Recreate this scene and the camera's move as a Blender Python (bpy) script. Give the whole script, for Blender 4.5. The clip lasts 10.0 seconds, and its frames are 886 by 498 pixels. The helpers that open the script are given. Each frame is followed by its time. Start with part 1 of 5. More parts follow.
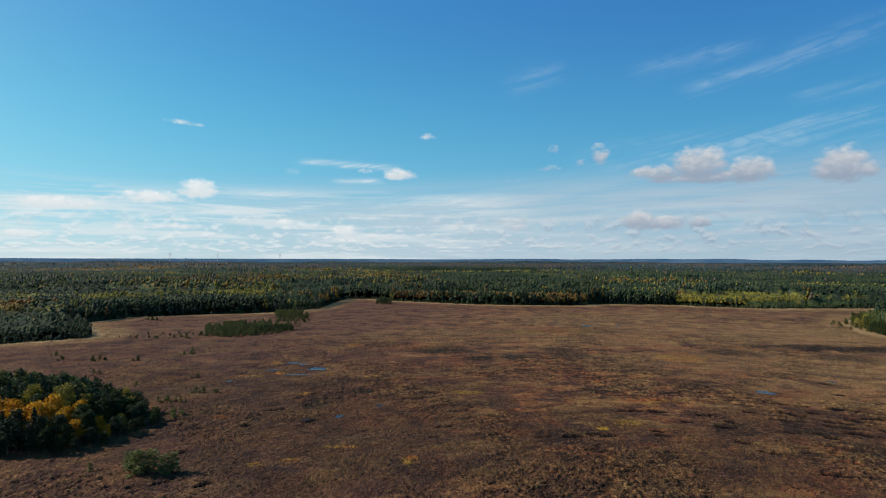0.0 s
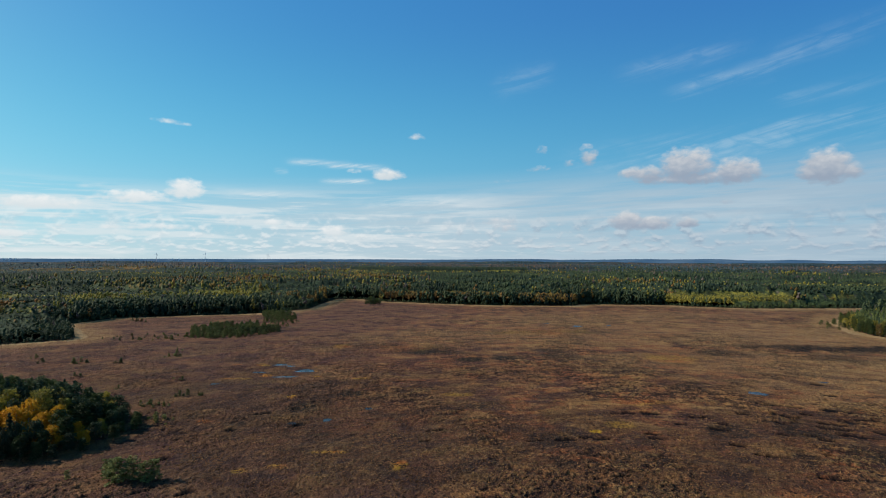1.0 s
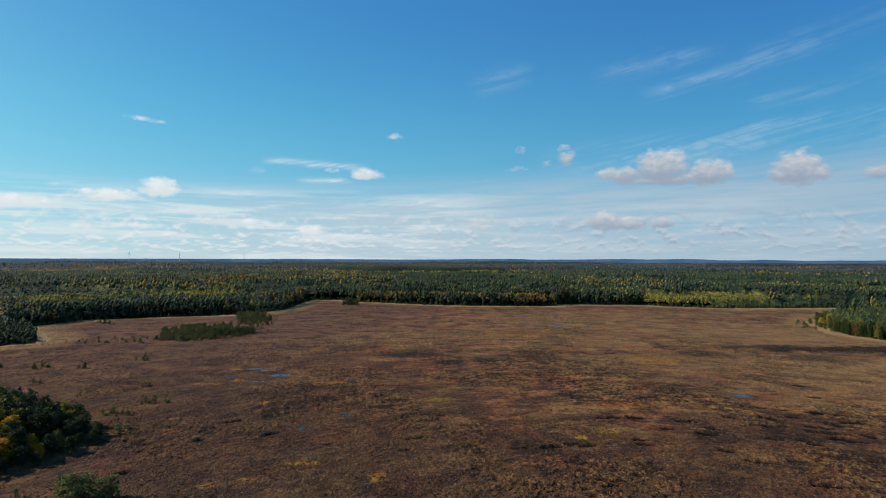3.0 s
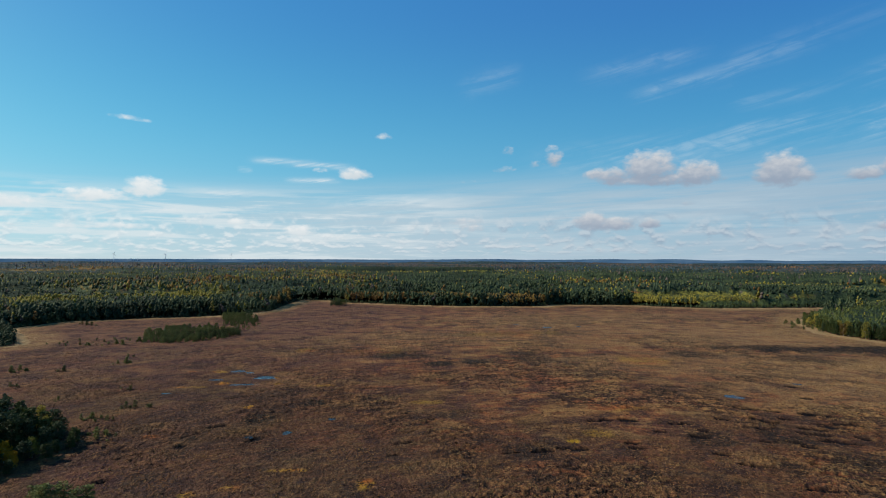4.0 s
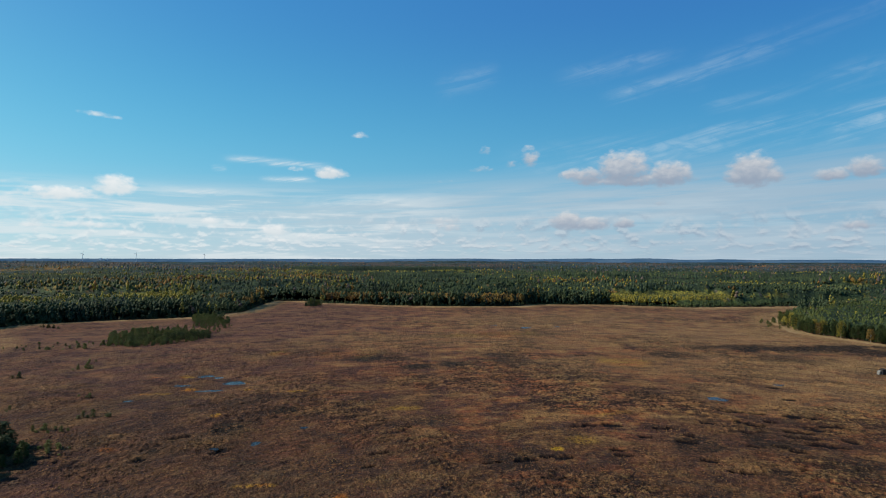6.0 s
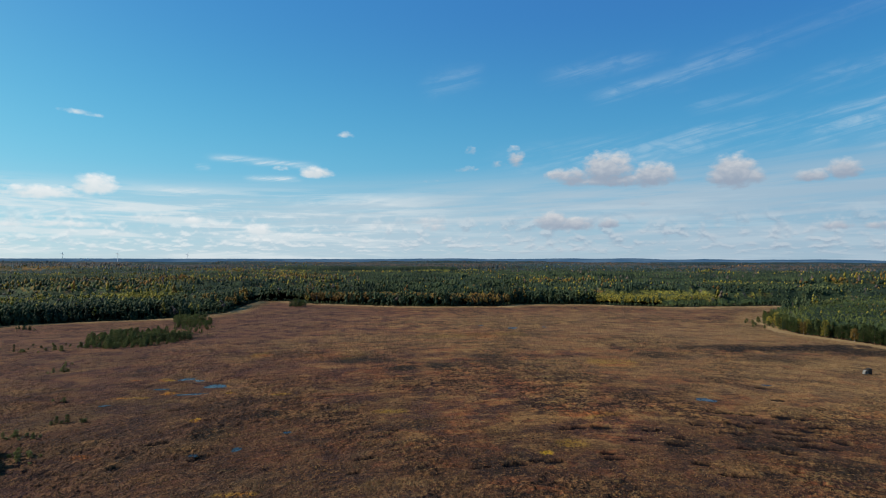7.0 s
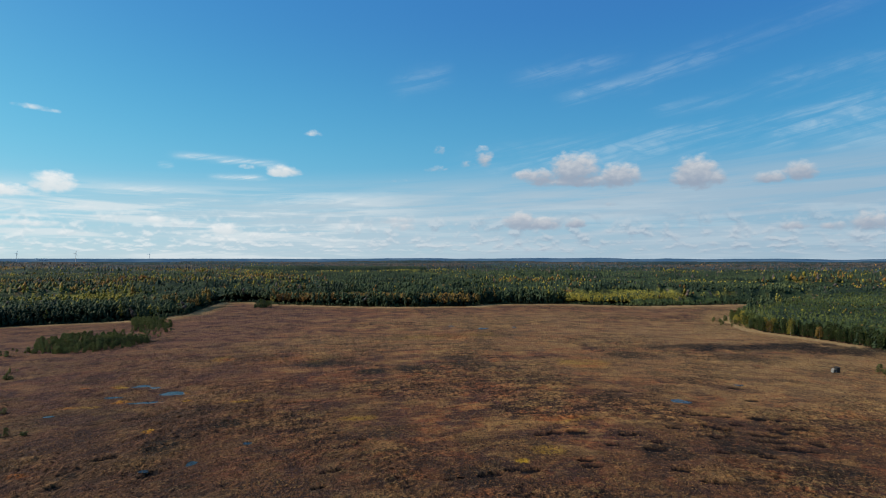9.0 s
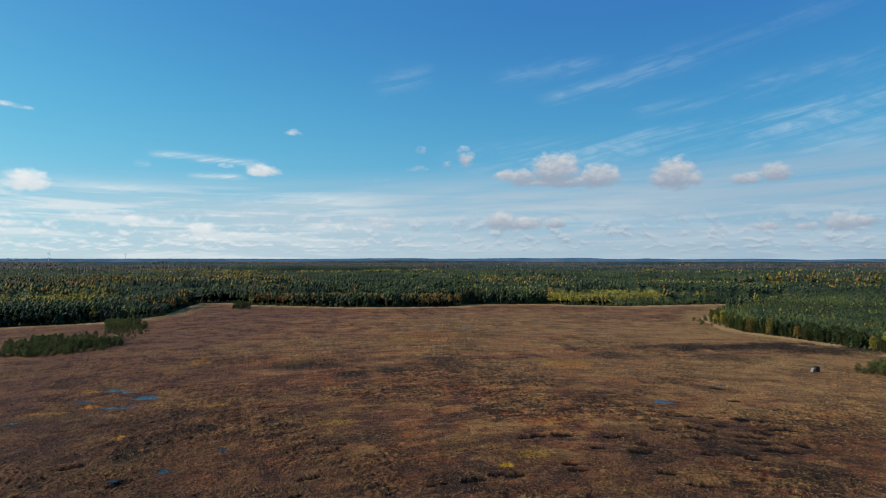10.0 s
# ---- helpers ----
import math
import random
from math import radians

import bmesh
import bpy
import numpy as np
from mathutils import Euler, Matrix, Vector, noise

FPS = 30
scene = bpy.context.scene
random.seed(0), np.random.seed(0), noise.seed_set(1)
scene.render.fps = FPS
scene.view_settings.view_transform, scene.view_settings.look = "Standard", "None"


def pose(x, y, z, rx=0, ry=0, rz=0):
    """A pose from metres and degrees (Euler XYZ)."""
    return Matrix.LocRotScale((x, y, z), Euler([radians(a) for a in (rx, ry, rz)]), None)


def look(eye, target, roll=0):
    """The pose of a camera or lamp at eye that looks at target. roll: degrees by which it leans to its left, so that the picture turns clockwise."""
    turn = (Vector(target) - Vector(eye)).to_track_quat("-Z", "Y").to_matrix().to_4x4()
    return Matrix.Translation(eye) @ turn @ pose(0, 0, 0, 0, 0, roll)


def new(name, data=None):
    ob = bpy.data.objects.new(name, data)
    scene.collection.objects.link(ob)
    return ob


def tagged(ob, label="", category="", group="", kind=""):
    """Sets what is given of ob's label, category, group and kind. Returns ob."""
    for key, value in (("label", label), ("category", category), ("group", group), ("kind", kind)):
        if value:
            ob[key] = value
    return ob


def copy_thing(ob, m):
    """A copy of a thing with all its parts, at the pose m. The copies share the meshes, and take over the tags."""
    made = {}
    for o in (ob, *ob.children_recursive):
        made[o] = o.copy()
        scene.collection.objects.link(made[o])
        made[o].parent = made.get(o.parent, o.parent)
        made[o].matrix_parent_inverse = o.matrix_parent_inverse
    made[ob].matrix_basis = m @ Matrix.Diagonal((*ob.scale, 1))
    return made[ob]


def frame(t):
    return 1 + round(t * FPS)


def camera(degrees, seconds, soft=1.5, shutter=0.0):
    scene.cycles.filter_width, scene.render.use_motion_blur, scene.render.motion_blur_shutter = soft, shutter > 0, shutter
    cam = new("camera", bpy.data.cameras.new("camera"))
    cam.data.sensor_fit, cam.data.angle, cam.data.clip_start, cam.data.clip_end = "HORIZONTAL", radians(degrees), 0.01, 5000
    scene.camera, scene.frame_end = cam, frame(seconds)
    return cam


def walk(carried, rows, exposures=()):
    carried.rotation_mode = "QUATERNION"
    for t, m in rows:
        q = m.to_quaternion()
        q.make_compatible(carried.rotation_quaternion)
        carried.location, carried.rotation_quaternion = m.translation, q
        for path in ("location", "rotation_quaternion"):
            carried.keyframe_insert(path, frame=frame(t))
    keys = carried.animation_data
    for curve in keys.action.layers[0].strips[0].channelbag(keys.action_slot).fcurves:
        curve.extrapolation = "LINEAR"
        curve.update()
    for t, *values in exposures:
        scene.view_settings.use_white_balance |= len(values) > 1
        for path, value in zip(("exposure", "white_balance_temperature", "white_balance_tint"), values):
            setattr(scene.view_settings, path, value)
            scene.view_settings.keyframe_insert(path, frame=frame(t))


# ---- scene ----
cam = camera(73.40, 10.0, soft=1.05)
walk(cam, [
    (0.0, look((0.00, 0.00, 40.00), (0.000, 100.000, 41.717), 0.13)),
    (0.5, look((-0.15, 1.47, 39.98), (0.814, 101.461, 41.738), 0.10)),
    (1.0, look((-0.28, 2.93, 39.97), (1.544, 102.910, 41.735), 0.13)),
    (1.5, look((-0.44, 4.35, 39.98), (2.218, 104.316, 41.757), 0.13)),
    (2.0, look((-0.53, 5.76, 39.99), (3.053, 105.697, 41.768), 0.14)),
    (2.5, look((-0.56, 7.23, 40.01), (3.938, 107.124, 41.769), 0.15)),
    (4.0, look((-0.71, 11.81, 40.08), (6.685, 111.538, 41.863), 0.14)),
    (4.5, look((-0.72, 13.40, 40.11), (7.564, 113.055, 41.876), 0.15)),
    (5.0, look((-0.65, 15.01, 40.13), (8.582, 114.586, 41.869), 0.11)),
    (5.5, look((-0.57, 16.63, 40.16), (9.633, 116.106, 41.884), 0.09)),
    (7.0, look((-0.46, 21.31, 40.19), (13.196, 120.376, 41.875), 0.08)),
    (7.5, look((-0.42, 22.92, 40.18), (14.491, 121.806, 41.873), 0.05)),
    (8.0, look((-0.24, 24.54, 40.17), (15.927, 123.221, 41.839), 0.04)),
    (8.5, look((-0.06, 26.11, 40.16), (17.382, 124.575, 41.820), 0.03)),
    (9.0, look((0.07, 27.63, 40.15), (18.874, 125.842, 41.785), 0.01)),
    (9.5, look((0.20, 29.09, 40.14), (20.463, 127.014, 41.759), 0.03)),
    (10.0, look((0.36, 30.56, 40.14), (22.262, 128.131, 41.782), 0.02)),
])

# ---- world: clear autumn sky with cumulus and cirrus ----
SUN_AZ, SUN_EL = -80.0, 33.0     # degrees clockwise from +Y, and above the horizon
world = bpy.data.worlds.new("world")
scene.world = world
world.use_nodes = True


class Graph:
    """Short ways to add shader nodes to one tree."""

    def __init__(self, tree):
        self.tree = tree

    def node(self, kind):
        return self.tree.nodes.new(kind)

    def put(self, socket, value):
        if isinstance(value, bpy.types.NodeSocket):
            self.tree.links.new(value, socket)
        elif value is not None:
            socket.default_value = value

    def math(self, op, a, b=None, c=None, clamp=False):
        n = self.node("ShaderNodeMath")
        n.operation, n.use_clamp = op, clamp
        for s, value in zip(n.inputs, (a, b, c)):
            self.put(s, value)
        return n.outputs[0]

    def ramp(self, value, lo, hi, a=0.0, b=1.0, smooth=True):
        n = self.node("ShaderNodeMapRange")
        n.interpolation_type = "SMOOTHSTEP" if smooth else "LINEAR"
        for s, v in zip(n.inputs, (value, lo, hi, a, b)):
            self.put(s, v)
        return n.outputs[0]

    def mix(self, fac, a, b, blend="MIX"):
        n = self.node("ShaderNodeMix")
        n.data_type, n.blend_type = "RGBA", blend
        self.put(n.inputs[0], fac)
        self.put(n.inputs[6], (*a, 1) if isinstance(a, tuple) else a)
        self.put(n.inputs[7], (*b, 1) if isinstance(b, tuple) else b)
        return n.outputs[2]

    def noise(self, vector, scale, detail=4.0, rough=0.55, warp=0.0):
        n = self.node("ShaderNodeTexNoise")
        self.put(n.inputs["Vector"], vector)
        for key, v in (("Scale", scale), ("Detail", detail), ("Roughness", rough), ("Distortion", warp)):
            self.put(n.inputs[key], v)
        return n.outputs["Fac"]

    def vec(self, x, y, z=0.0):
        n = self.node("ShaderNodeCombineXYZ")
        for s, v in zip(n.inputs, (x, y, z)):
            self.put(s, v)
        return n.outputs[0]


def build_sky():
    g = Graph(world.node_tree)
    sky = g.node("ShaderNodeTexSky")
    sky.sky_type, sky.sun_disc = "NISHITA", False
    sky.air_density, sky.dust_density, sky.ozone_density = 1.0, 0.4, 2.0
    sky.sun_elevation, sky.sun_rotation = radians(SUN_EL), radians(SUN_AZ)
    hue = g.node("ShaderNodeHueSaturation")
    for key, v in (("Hue", 0.497), ("Saturation", 1.50), ("Value", 1.45)):
        g.put(hue.inputs[key], v)
    g.put(hue.inputs["Color"], sky.outputs[0])
    split = g.node("ShaderNodeSeparateXYZ")
    g.put(split.inputs[0], g.node("ShaderNodeTexCoord").outputs["Generated"])
    dx, dy, dz = split.outputs
    up = g.node("ShaderNodeVectorMath")
    up.operation = "NORMALIZE"
    g.put(up.inputs[0], g.vec(dx, dy, g.math("ADD", dz, 0.20)))
    g.put(sky.inputs["Vector"], up.outputs[0])
    u = g.math("MULTIPLY", g.math("ARCTAN2", dx, dy), 57.2958)
    v = g.math("MULTIPLY", g.math("ARCSINE", dz), 57.2958)
    # paler and greener low down, deeper towards the zenith
    col = g.mix(g.ramp(v, 22.0, 65.0, 1.0, 0.15), g.mix(1.0, hue.outputs[0], (1.12, 1.06, 0.50), "MULTIPLY"), g.mix(g.ramp(v, 7.0, 24.0), (0.58, 1.61, 3.80), (0.48, 0.64, 3.30)), "ADD")
    # a shade deeper away from the sun
    col = g.mix(g.ramp(u, -5.0, 45.0), col, g.mix(1.0, col, (0.84, 0.90, 0.96), "MULTIPLY"))
    # pale haze that thickens towards the horizon
    haze = g.math("POWER", 2.718, g.math("MULTIPLY", g.math("MAXIMUM", v, 0.0), -0.24))
    side = g.ramp(u, -50.0, 45.0, 1.0, 0.0, smooth=False)
    col = g.mix(g.math("MULTIPLY", haze, 0.96), col, g.mix(side, (3.0, 4.4, 5.45), (6.5, 7.6, 7.8)))
    # thin veil rising to the right, drawn out along its length
    tilt = g.math("SUBTRACT", v, g.math("MULTIPLY", u, 0.06))
    veil_n = g.noise(g.vec(g.math("MULTIPLY", u, 0.045), g.math("MULTIPLY", tilt, 0.9)), 1.0, 6.0, 0.6, 0.6)
    top = g.math("ADD", 7.4, g.math("MULTIPLY", g.math("MAXIMUM", g.math("ADD", u, 4.0), 0.0), 0.05))
    veil_m = g.math("MULTIPLY", g.ramp(g.math("SUBTRACT", v, top), -3.4, 1.0, 1.0, 0.0), g.ramp(u, -34.0, 2.0, 0.15, 1.0))
    veil = g.math("MULTIPLY", g.ramp(veil_n, 0.30, 0.60, 0.45, 1.0), veil_m)
    col = g.mix(g.math("MULTIPLY", veil, g.ramp(u, 15.0, 45.0, 0.92, 0.80)), col, g.mix(side, (3.7, 4.85, 5.95), (5.7, 7.1, 7.7)))
    # long flat streaks over the left horizon
    st_n = g.noise(g.vec(g.math("MULTIPLY", u, 0.085), g.math("MULTIPLY", v, 1.15), 7.3), 1.0, 6.0, 0.58, 0.3)
    st_m = g.math("MULTIPLY", g.ramp(v, 4.5, 7.2, 1.0, 0.0), g.ramp(u, -4.0, 12.0, 1.0, 0.25))
    st = g.math("MULTIPLY", g.ramp(st_n, 0.45, 0.62), st_m)
    col = g.mix(g.math("MULTIPLY", st, 0.68), col, (7.5, 8.1, 8.3))
    # single strands of cirrus and of flat cloud: from (azimuth, height) to (azimuth, height), half width, strength
    comb = g.noise(g.vec(g.math("MULTIPLY", g.math("ADD", u, g.math("MULTIPLY", v, 0.3)), 0.11), g.math("MULTIPLY", g.math("SUBTRACT", v, g.math("MULTIPLY", u, 0.22)), 1.5), 3.1), 1.0, 6.0, 0.6, 0.5)
    wave = g.math("MULTIPLY_ADD", g.noise(g.vec(g.math("MULTIPLY", u, 0.16), g.math("MULTIPLY", v, 0.16), 8.0), 1.0, 3.0), 1.6, -0.8)
    tuft = g.noise(g.vec(g.math("MULTIPLY", u, 0.35), g.math("MULTIPLY", v, 0.9), 2.2), 1.0, 5.0, 0.6, 0.8)
    frayed = g.math("MULTIPLY", g.ramp(comb, 0.36, 0.66, 0.10, 1.0), g.ramp(tuft, 0.32, 0.62, 0.35, 1.2))
    for u0, v0, u1, v1, w, much in (
            (13.2, 9.33, 36.8, 10.27, 0.75, 0.55), (30.0, 11.08, 36.8, 11.62, 0.30, 0.55), (21.7, 14.96, 30.5, 15.95, 0.42, 0.45), (27.6, 15.94, 36.9, 17.98, 0.55, 0.34), (17.6, 16.54, 28.2, 18.07, 0.50, 0.30),
            (5.8, 15.86, 11.7, 17.70, 0.60, 0.26), (30.1, 13.35, 36.8, 13.79, 0.40, 0.30), (38.4, 14.48, 49.5, 15.65, 0.45, 0.26), (36.2, 10.32, 49.5, 11.33, 0.80, 0.50), (43.1, 11.72, 49.5, 13.26, 0.45, 0.45),
            (43.1, 9.17, 49.4, 9.46, 0.50, 0.40), (-13.6, 9.06, -4.6, 8.80, 0.26, 0.75), (-14.9, 8.13, -13.6, 8.17, 0.20, 0.60), (-10.5, 7.32, -5.7, 7.40, 0.22, 0.70), (-20.1, 6.08, -12.0, 6.01, 0.30, 0.60),
            (-30.7, 5.99, -28.5, 6.22, 0.20, 0.50), (-31.1, 3.55, -17.6, 4.31, 0.35, 0.60), (-30.3, 5.03, -28.7, 5.21, 0.30, 0.60), (-7.8, 5.23, 6.3, 5.78, 0.50, 0.40)):
        long = math.hypot(u1 - u0, v1 - v0)
        w = w if u0 < 5 else 1.5 * w
        c, q = (u1 - u0) / long, (v1 - v0) / long
        way = g.math("MULTIPLY_ADD", u, c / long, g.math("MULTIPLY_ADD", v, q / long, -(u0 * c + v0 * q) / long))
        off = g.math("MULTIPLY_ADD", v, c / w, g.math("MULTIPLY_ADD", u, -q / w, (u0 * q - v0 * c) / w))
        off = g.math("MULTIPLY_ADD", wave, min(1.3, 0.8 / w), off)
        thin = g.math("POWER", 2.718, g.math("MULTIPLY", g.math("MULTIPLY", off, off), -1.0))
        ends = g.math("MULTIPLY", g.ramp(way, -0.12, 0.30), g.ramp(way, 0.70, 1.12, 1.0, 0.35 if u1 > 33 else 0.0))
        amount = g.math("MULTIPLY", g.math("MULTIPLY", thin, ends), g.math("MULTIPLY", frayed, much if u0 < 5 else 0.55 * much), clamp=True)
        col = g.mix(amount, col, (7.7, 8.2, 8.4) if u0 < 5 else (5.6, 6.9, 7.8))
    # fields of small cumulus close to the horizon
    lv = g.math("MULTIPLY", g.math("LOGARITHM", g.math("ADD", g.math("MAXIMUM", v, 0.0), 0.9), 2.718), 4.6)
    pf = g.noise(g.vec(g.math("MULTIPLY", u, 0.80), lv, 1.7), 1.0, 4.0, 0.46, 0.0)
    pf_low = g.noise(g.vec(g.math("MULTIPLY", u, 0.80), g.math("ADD", lv, 0.34), 1.7), 1.0, 4.0, 0.46, 0.0)
    pm = g.math("MULTIPLY", g.ramp(v, 2.6, 5.0, 1.0, 0.0), g.ramp(v, 0.15, 0.9))
    puff = g.math("MULTIPLY", g.ramp(pf, 0.44, 0.68), pm)
    shade = g.ramp(g.math("SUBTRACT", pf, pf_low), -0.10, 0.10)
    right = g.ramp(u, -15.0, 25.0)
    dim = g.mix(right, (5.2, 6.3, 7.0), (2.7, 3.5, 4.6))
    col = g.mix(g.math("MULTIPLY", puff, g.ramp(u, 0.0, 25.0, 0.58, 0.60)), col, g.mix(shade, dim, g.mix(right, (8.6, 8.8, 8.8), (5.5, 6.1, 6.7))))
    # single cumulus
    lumps = g.noise(g.vec(g.math("MULTIPLY", u, 0.75), g.math("MULTIPLY", v, 1.1), 5.5), 1.0, 2.0, 0.5)
    fine = g.noise(g.vec(g.math("MULTIPLY", u, 1.3), g.math("MULTIPLY", v, 2.0), 9.1), 1.0, 5.0, 0.52, 0.3)
    # distance to the nearest cloud, and the same a little higher up, which tells its lit top from its shaded base
    here, above = None, None
    for u0, v0, ru, rv, dens in (
            (20.0, 7.70, 2.47, 0.91, 0.90), (23.4, 8.12, 2.35, 1.76, 1.00), (27.3, 7.48, 1.95, 1.33, 0.97), (23.9, 7.20, 5.44, 0.74, 0.90), (34.0, 7.34, 1.76, 1.78, 1.00),
            (32.9, 7.07, 1.22, 0.81, 0.90), (35.5, 7.04, 1.14, 0.96, 0.85), (14.8, 9.47, 1.02, 1.33, 0.75), (13.5, 9.01, 2.15, 0.62, 0.50), (10.5, 10.26, 0.84, 0.73, 0.50),
            (9.8, 8.55, 2.00, 0.53, 0.50), (6.6, 7.50, 1.82, 0.43, 0.35), (18.3, 3.47, 1.65, 1.03, 0.97), (20.3, 3.22, 1.99, 0.82, 0.92), (23.4, 3.25, 1.09, 0.60, 0.90),
            (26.2, 5.03, 2.83, 0.44, 0.35), (-24.0, 11.92, 1.66, 0.38, 0.62), (-22.7, 11.73, 1.22, 0.29, 0.55), (-1.7, 11.64, 1.04, 0.52, 0.60), (-4.3, 8.01, 1.74, 0.69, 0.85),
            (-7.4, 8.34, 0.97, 0.37, 0.60), (-22.5, 6.08, 1.60, 1.10, 0.95), (-26.4, 5.22, 3.05, 0.68, 0.90), (-33.1, 4.43, 3.17, 0.68, 0.92), (-25.4, 2.76, 4.37, 0.44, 0.75),
            (-14.9, 3.37, 1.02, 0.47, 0.80), (-9.4, 2.53, 1.38, 0.70, 0.92), (-35.3, 1.96, 2.05, 0.44, 0.80), (6.3, 3.63, 2.46, 0.54, 0.60), (7.1, 2.98, 1.28, 0.65, 0.70),
            (41.9, 7.12, 1.23, 0.94, 0.97), (39.8, 6.78, 1.70, 0.67, 0.80), (46.5, 2.82, 1.40, 0.90, 0.97), (48.2, 2.94, 1.07, 0.62, 0.85), (44.2, 2.61, 1.17, 0.56, 0.75),
            (41.4, 2.69, 1.65, 0.57, 0.70)):
        du = g.math("MULTIPLY_ADD", u, 1 / ru, -u0 / ru)
        du = g.math("MULTIPLY_ADD", du, du, 2.0 * (1 - dens))
        dv = g.math("MULTIPLY_ADD", v, 1 / rv, -v0 / rv)
        hi = g.math("ADD", dv, 0.35)
        dv, hi = g.math("MAXIMUM", dv, g.math("MULTIPLY", dv, -1.5)), g.math("MAXIMUM", hi, g.math("MULTIPLY", hi, -1.5))
        dv, hi = g.math("MULTIPLY_ADD", dv, dv, du), g.math("MULTIPLY_ADD", hi, hi, du)
        here = dv if here is None else g.math("MINIMUM", here, dv)
        above = hi if above is None else g.math("MINIMUM", above, hi)
    wob = g.math("ADD", g.math("MULTIPLY", g.math("SUBTRACT", lumps, 0.5), 1.5), g.math("MULTIPLY", g.math("SUBTRACT", fine, 0.5), 1.5))
    mask = g.math("MULTIPLY", g.ramp(g.math("SUBTRACT", wob, here), -1.50, -0.25), 0.96)
    lit = g.math("ADD", g.math("SUBTRACT", above, here), g.math("MULTIPLY", g.math("SUBTRACT", fine, 0.5), 0.9))
    dim = g.mix(right, (7.0, 7.7, 8.0), (3.1, 3.75, 4.75))
    col = g.mix(mask, col, g.mix(g.ramp(lit, -0.30, 1.35), dim, g.mix(right, (9.4, 9.4, 9.3), (7.5, 7.5, 7.5))))
    back = world.node_tree.nodes["Background"]
    g.put(back.inputs["Color"], col)
    back.inputs["Strength"].default_value = 0.1


build_sky()
sun = new("sun", bpy.data.lights.new("sun", "SUN"))
sun.data.energy, sun.data.angle, sun.data.color = 5.0, radians(0.53), (1.0, 0.90, 0.74)
sun_way = Vector((math.sin(radians(SUN_AZ)) * math.cos(radians(SUN_EL)), math.cos(radians(SUN_AZ)) * math.cos(radians(SUN_EL)), math.sin(radians(SUN_EL))))
sun.matrix_world = look(sun_way * 300, (0, 0, 0))


# ---- materials ----
DOME = (40.0, 40.0)              # middle of the raised bog, round which its strings run


def material(name):
    m = bpy.data.materials.new(name)
    m.use_nodes = True
    return m, Graph(m.node_tree), m.node_tree.nodes["Principled BSDF"]


def foliage(name, dark, mid, light, cell=4.0, through_light=0.22):
    """Leaves or needles: three tones that change from tree to tree and from clump to clump."""
    m, g, p = material(name)
    pos = g.node("ShaderNodeNewGeometry").outputs["Position"]
    isl = g.node("ShaderNodeNewGeometry").outputs["Random Per Island"]
    tree_tone = g.noise(pos, 1.0 / cell, 1.0, 0.5)
    stand_tone = g.noise(pos, 0.05 / cell, 3.0, 0.55)
    tone = g.math("ADD", g.math("MULTIPLY", g.math("SUBTRACT", tree_tone, 0.5), 0.9), g.math("MULTIPLY", g.math("SUBTRACT", stand_tone, 0.5), 3.4))
    tone = g.math("ADD", g.math("MULTIPLY_ADD", isl, 0.30, 0.22), tone)
    col = g.mix(g.ramp(tone, -0.2, 0.4), dark, mid)
    col = g.mix(g.ramp(tone, 0.4, 1.05), col, light)
    col = g.mix(g.math("MULTIPLY", g.noise(pos, 3.0, 3.0), 0.5), col, dark)
    g.put(p.inputs["Base Color"], col)
    p.inputs["Roughness"].default_value = 0.75
    p.inputs["Specular IOR Level"].default_value = 0.2
    back = g.node("ShaderNodeBsdfTranslucent")
    g.put(back.inputs["Color"], col)
    both = g.node("ShaderNodeMixShader")
    both.inputs[0].default_value = through_light
    g.put(both.inputs[1], p.outputs[0])
    g.put(both.inputs[2], back.outputs[0])
    g.put(m.node_tree.nodes["Material Output"].inputs["Surface"], both.outputs[0])
    return m


def canopy_material():
    """The closed roof of the forest, seen from far off: its stands' leaf colours, far haze and shade between crowns
    painted in.
    """
    m, g, p = material("forest_roof")
    pos = g.node("ShaderNodeNewGeometry").outputs["Position"]
    leaf = g.node("ShaderNodeAttribute")
    leaf.attribute_name = "leaf"
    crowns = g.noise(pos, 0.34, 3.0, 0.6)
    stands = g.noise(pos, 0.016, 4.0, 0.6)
    # shade in the gaps between crowns, painted where the bump is low
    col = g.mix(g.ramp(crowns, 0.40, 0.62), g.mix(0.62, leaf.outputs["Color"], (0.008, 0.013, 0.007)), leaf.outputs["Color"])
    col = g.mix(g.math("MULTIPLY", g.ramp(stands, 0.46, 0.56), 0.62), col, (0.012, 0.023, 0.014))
    g.put(p.inputs["Base Color"], col)
    p.inputs["Roughness"].default_value, p.inputs["Specular IOR Level"].default_value = 0.9, 0.1
    bump = g.node("ShaderNodeBump")
    bump.inputs["Strength"].default_value, bump.inputs["Distance"].default_value = 1.0, 2.0
    g.put(bump.inputs["Height"], crowns)
    g.put(p.inputs["Normal"], bump.outputs[0])
    return m


def bark(name, a, b):
    m, g, p = material(name)
    pos = g.node("ShaderNodeTexCoord").outputs["Object"]
    n = g.noise(pos, 3.0, 5.0, 0.65)
    g.put(p.inputs["Base Color"], g.mix(g.ramp(n, 0.35, 0.65), a, b))
    p.inputs["Roughness"].default_value = 0.9
    return m


